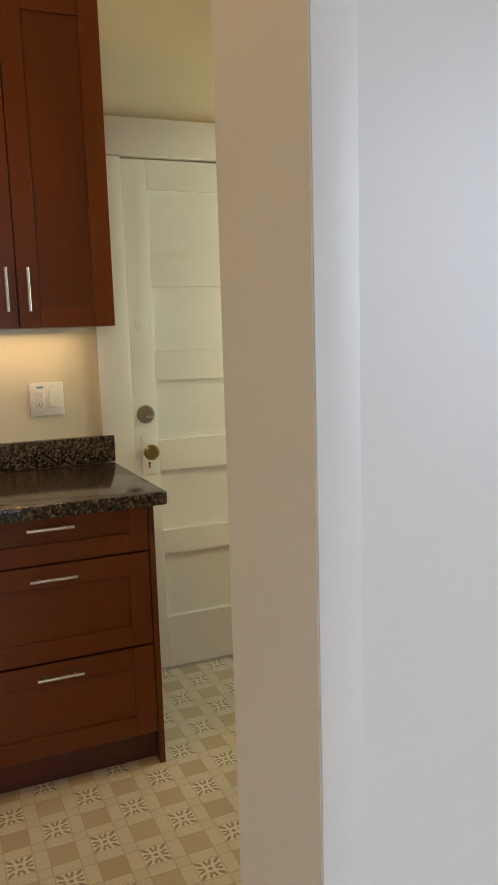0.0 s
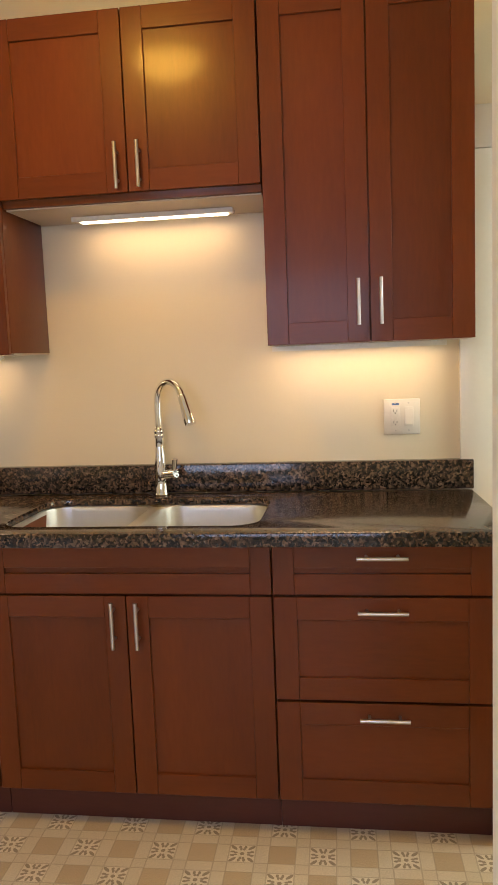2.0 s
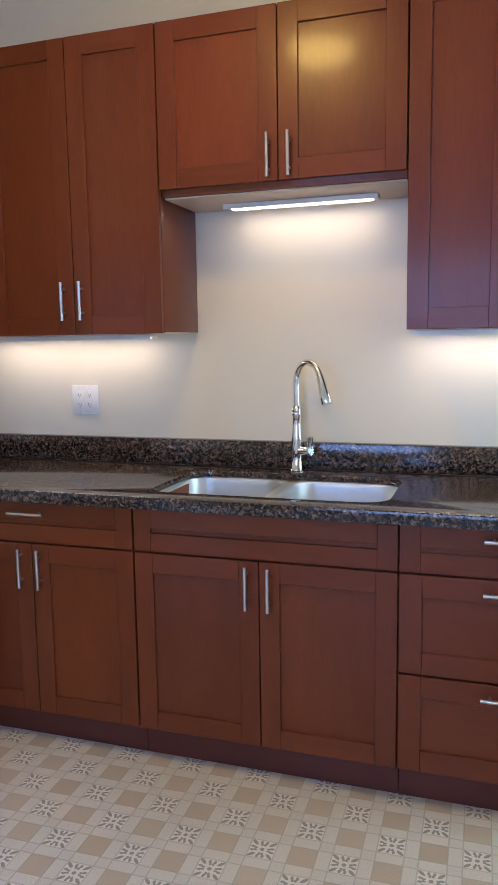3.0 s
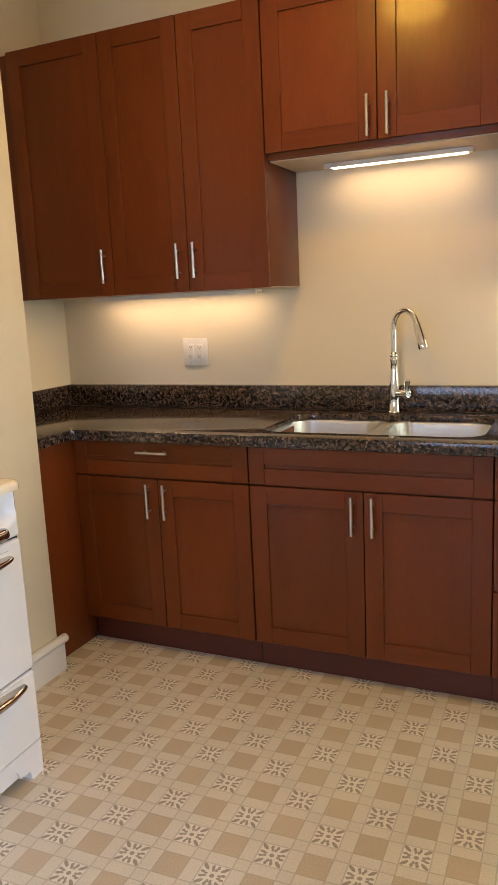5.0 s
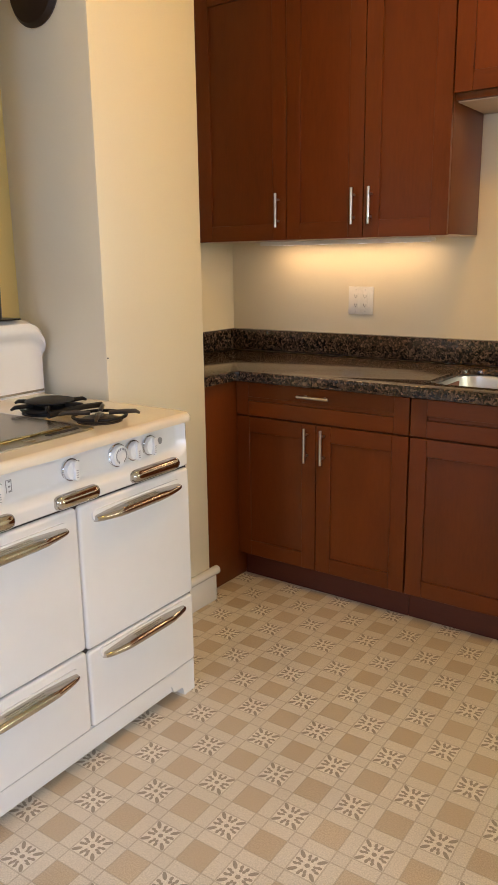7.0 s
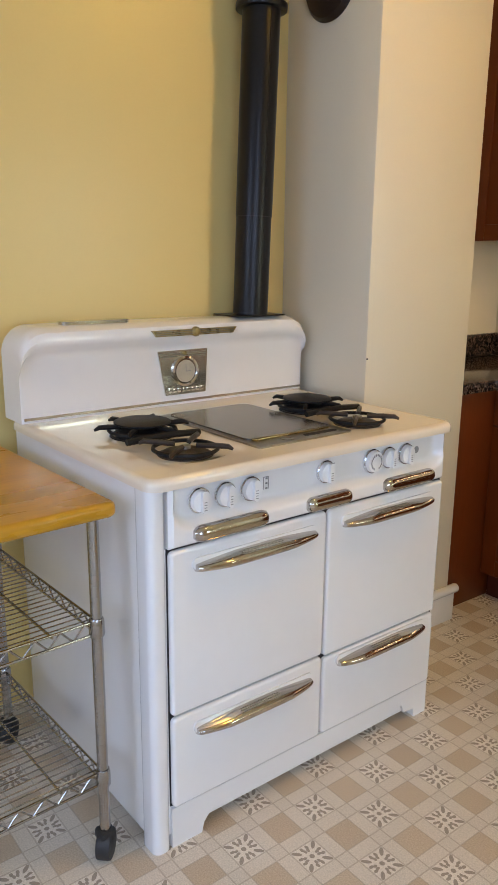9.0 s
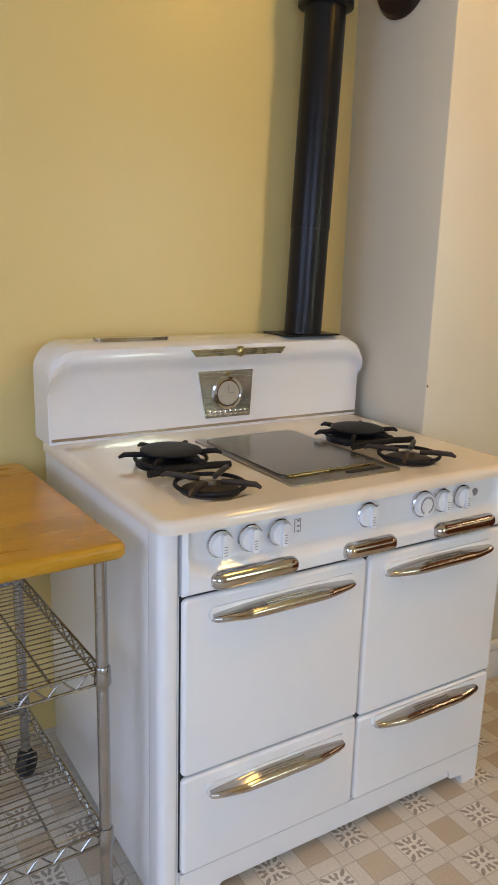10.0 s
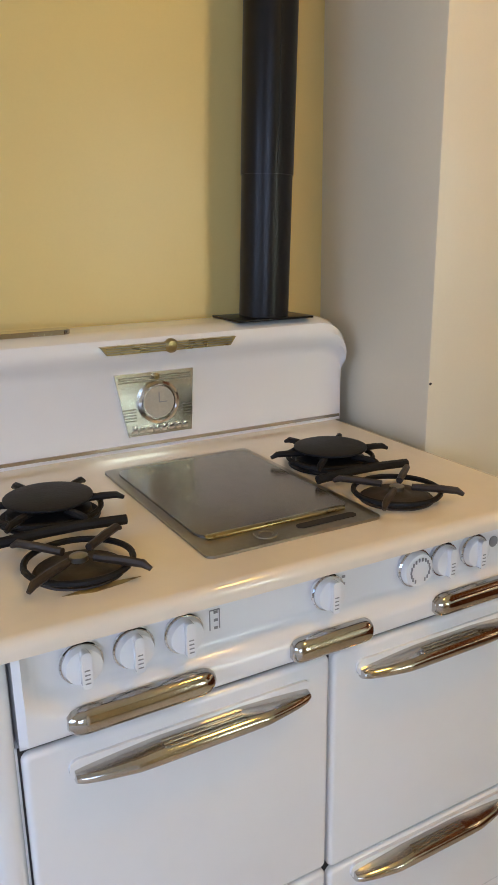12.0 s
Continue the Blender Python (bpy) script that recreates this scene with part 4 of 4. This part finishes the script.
# burners: lidded ones behind, open ones in front, with cast spider grates
def burner(x, y, lidded, spin):
    k = 0.85 if lidded else 0.66
    pan = part("burner_pan", lathe([(k * 0.098, 0), (k * 0.096, 0.0025), (k * 0.080, 0.0008), (k * 0.078, 0.0006), (0.003, 0.0006)], (x, y, 0.9178), "Z", 32), IRON if lidded else RUSTY, stove)
    if lidded:
        part("burner_head", lathe([(0.070, 0), (0.068, 0.014), (0.05, 0.018), (0.003, 0.018)], (x, y, 0.9186), "Z", 28), IRON, pan)
        part("simmer_lid", lathe([(0.066, 0), (0.072, 0.003), (0.072, 0.006), (0.066, 0.008), (0.003, 0.0075)], (x, y, 0.9480), "Z", 32), IRON, pan, "flat cast iron lid")
    else:
        part("burner_head", lathe([(0.056, 0), (0.058, 0.004), (0.048, 0.009), (0.030, 0.008), (0.018, 0.012), (0.014, 0.014), (0.003, 0.0145)], (x, y, 0.9186), "Z", 28), RUSTY, pan)
        part("burner_cap", lathe([(0.013, 0), (0.013, 0.008), (0.007, 0.011), (0.002, 0.011)], (x, y, 0.9320), "Z", 16), GUNMETAL, pan)
    arms = 6 if lidded else 4
    for i in range(arms):
        a = radians(spin + 360 * i / arms)
        r0, r1 = (0.055, 0.122) if lidded else (0.026, 0.112)
        ca, sa = math.cos(a), math.sin(a)
        z = 0.9430 if lidded else 0.9410
        m = [(x + r0 * ca, y + r0 * sa, z), (x + (r0 + r1) / 2 * ca, y + (r0 + r1) / 2 * sa, z + 0.002), (x + r1 * 0.9 * ca, y + r1 * 0.9 * sa, z + 0.002), (x + r1 * ca, y + r1 * sa, z - 0.004)]
        part("grate_arm", tube(m, [0.0060, 0.0068, 0.0062, 0.0035], 8), IRON if lidded else RUSTY, pan)
    bm = bmesh.new()
    for i in range(40):
        a0, a1 = 2 * math.pi * i / 40, 2 * math.pi * (i + 1.15) / 40
        rr = 0.084 if lidded else 0.074
        rod((x + rr * math.cos(a0), y + rr * math.sin(a0), 0.9330), (x + rr * math.cos(a1), y + rr * math.sin(a1), 0.9330), 0.0048, 7, bm=bm)
    part("grate_ring", bm, IRON, pan)


for y in (-1.592, -1.032):
    burner(-1.552, y + 0.013, True, 15)
    burner(-1.328, y - 0.005, False, 40)
    part("grate_bridge", tube([(-1.430, y - 0.10, 0.9380), (-1.428, y - 0.03, 0.9420), (-1.428, y + 0.03, 0.9420), (-1.426, y + 0.10, 0.9380)], 0.0085, 8), IRON, stove)
# burnt-on stains on the enamel by a front burner
part("baked_stain", prism([(-1.262, -1.640), (-1.252, -1.600), (-1.258, -1.560), (-1.266, -1.530), (-1.272, -1.585)], "z", 0.9180, 0.9184), BRASSY, stove, "brown baked-on stain")

stove.rotation_euler = (0, 0, radians(1.3))
stove.location = (-1.55, -1.291, 0)

# stovepipe
px, py = -1.885, -0.993
pipe = thing("stovepipe", (px, py, 1.172), "black metal stovepipe rising from the stove", "flue pipe")
part("flange", box(px - 0.075, px + 0.062, py - 0.095, py + 0.095, 1.1725, 1.177), PIPE, pipe, bevel=0.001)
LEAN = 0.034


def pipe_at(z):
    return (px, py + LEAN * (z - 1.177), z)


part("lower_section", rod(pipe_at(1.177), pipe_at(1.487), 0.0560, 40), PIPE, pipe)
part("upper_section", rod(pipe_at(1.480), pipe_at(2.085), 0.0578, 40), PIPE, pipe)
part("collar", rod(pipe_at(2.072), pipe_at(2.092), 0.078, 40), PIPE, pipe, bevel=0.003)
part("top_section", rod(pipe_at(2.092), pipe_at(TOP - 0.001), 0.067, 40), PIPE, pipe)
part("seam", rod((px + 0.0572, py + LEAN * 0.32 - 0.006, 1.50), (px + 0.0572, py + LEAN * 0.89 - 0.006, 2.07), 0.0014, 8), PIPE, pipe)
cover = thing("flue_cover", (-1.795, -0.765, 2.055), "round dark brown flue cover on the pier", "flue cover")
part("disc", lathe([(0.108, 0), (0.110, 0.006), (0.098, 0.020), (0.03, 0.026), (0.003, 0.026)], (-1.795, -0.7655, 2.165), "-Y", 36), BROWNDISC, cover)

# ---------------------------------------------------------------- wire cart
CX0, CX1, CY0, CY1 = -1.915, -1.262, -2.720, -1.815
cart = thing("kitchen_cart", ((CX0 + CX1) / 2, (CY0 + CY1) / 2, 0), "chrome wire kitchen cart with thick maple top", "cart")
part("top", pillow(CX0, CX1, CY0, CY1, 0.834, 0.868, 0.022, 0.013, "z", True), MAPLE, cart, "thick oiled maple butcher-block top")
POSTS = [(x, y) for x in (CX0 + 0.07, CX1 - 0.033) for y in (CY0 + 0.045, CY1 - 0.045)]
for x, y in POSTS:
    p = part("post", rod((x, y, 0.075), (x, y, 0.834), 0.0125, 18), CARTCHROME, cart, "grooved chrome post")
    bm = bmesh.new()
    for k in range(28):
        z = 0.10 + k * 0.0254
        rod((x, y, z), (x, y, z + 0.0009), 0.01262, 14, bm=bm)
    tagged(part("grooves", bm, GUNMETAL, p), kind="stuff")
    w = part("caster", rod((x - 0.012, y - 0.012, 0.036), (x + 0.012, y + 0.012, 0.036), 0.036, 26), RUBBER, cart, "black rubber caster wheel", 0.005)
    part("caster_fork", box(x - 0.020, x + 0.020, y - 0.020, y + 0.020, 0.050, 0.078), RUBBER, w, bevel=0.008)
for z in (0.600, 0.228):
    x0, x1, y0, y1 = POSTS[0][0], POSTS[3][0], POSTS[0][1], POSTS[3][1]
    bm = bmesh.new()
    for k in range(4):
        y = y0 + (y1 - y0) * (k + 0.5) / 4
        rod((x0, y, z - 0.006), (x1, y, z - 0.006), 0.003, 8, bm=bm)
    rod((x0, (y0 + y1) / 2, z - 0.006), (x0 + 0.001, y1, z - 0.006), 0.003, 8, bm=bm)
    shelf = part("shelf", bm, CARTCHROME, cart, "chrome wire shelf")
    first = None
    n = 26
    for i in range(n):
        x = x0 + 0.015 + (x1 - x0 - 0.03) * i / (n - 1)
        if first is None:
            first = part("wire", rod((x, y0, z), (x, y1, z), 0.0018, 6), CARTCHROME, shelf)
        else:
            wire = new("wire", first.data)
            wire.parent = shelf
            wire.location = (x - x0 - 0.015, 0, 0)
    for a, b in (((x0, y0), (x1, y0)), ((x1, y0), (x1, y1)), ((x1, y1), (x0, y1)), ((x0, y1), (x0, y0))):
        a, b = Vector((*a, z)), Vector((*b, z))
        bm = rod(a, b, 0.003, 8)
        low = Vector((0, 0, -0.030))
        rod(a + low, b + low, 0.003, 8, bm=bm)
        m = max(6, int((b - a).length / 0.028))
        for i in range(m):
            p, q = a + (b - a) * (i / m), a + (b - a) * ((i + 1) / m)
            rod(p + (low if i % 2 else Vector()), q + (Vector() if i % 2 else low), 0.0022, 6, bm=bm)
        part("edge_truss", bm, CARTCHROME, cart, "zigzag chrome wire edge")
    for x, y in POSTS:
        part("collar", lathe([(0.0145, -0.036), (0.0175, -0.03), (0.0165, 0.004), (0.0145, 0.008)], (x, y, z), "Z", 18), CARTCHROME, cart)
cart.rotation_euler = (0, 0, radians(3.3))
cart.location = (-1.539, -2.2815, 0)
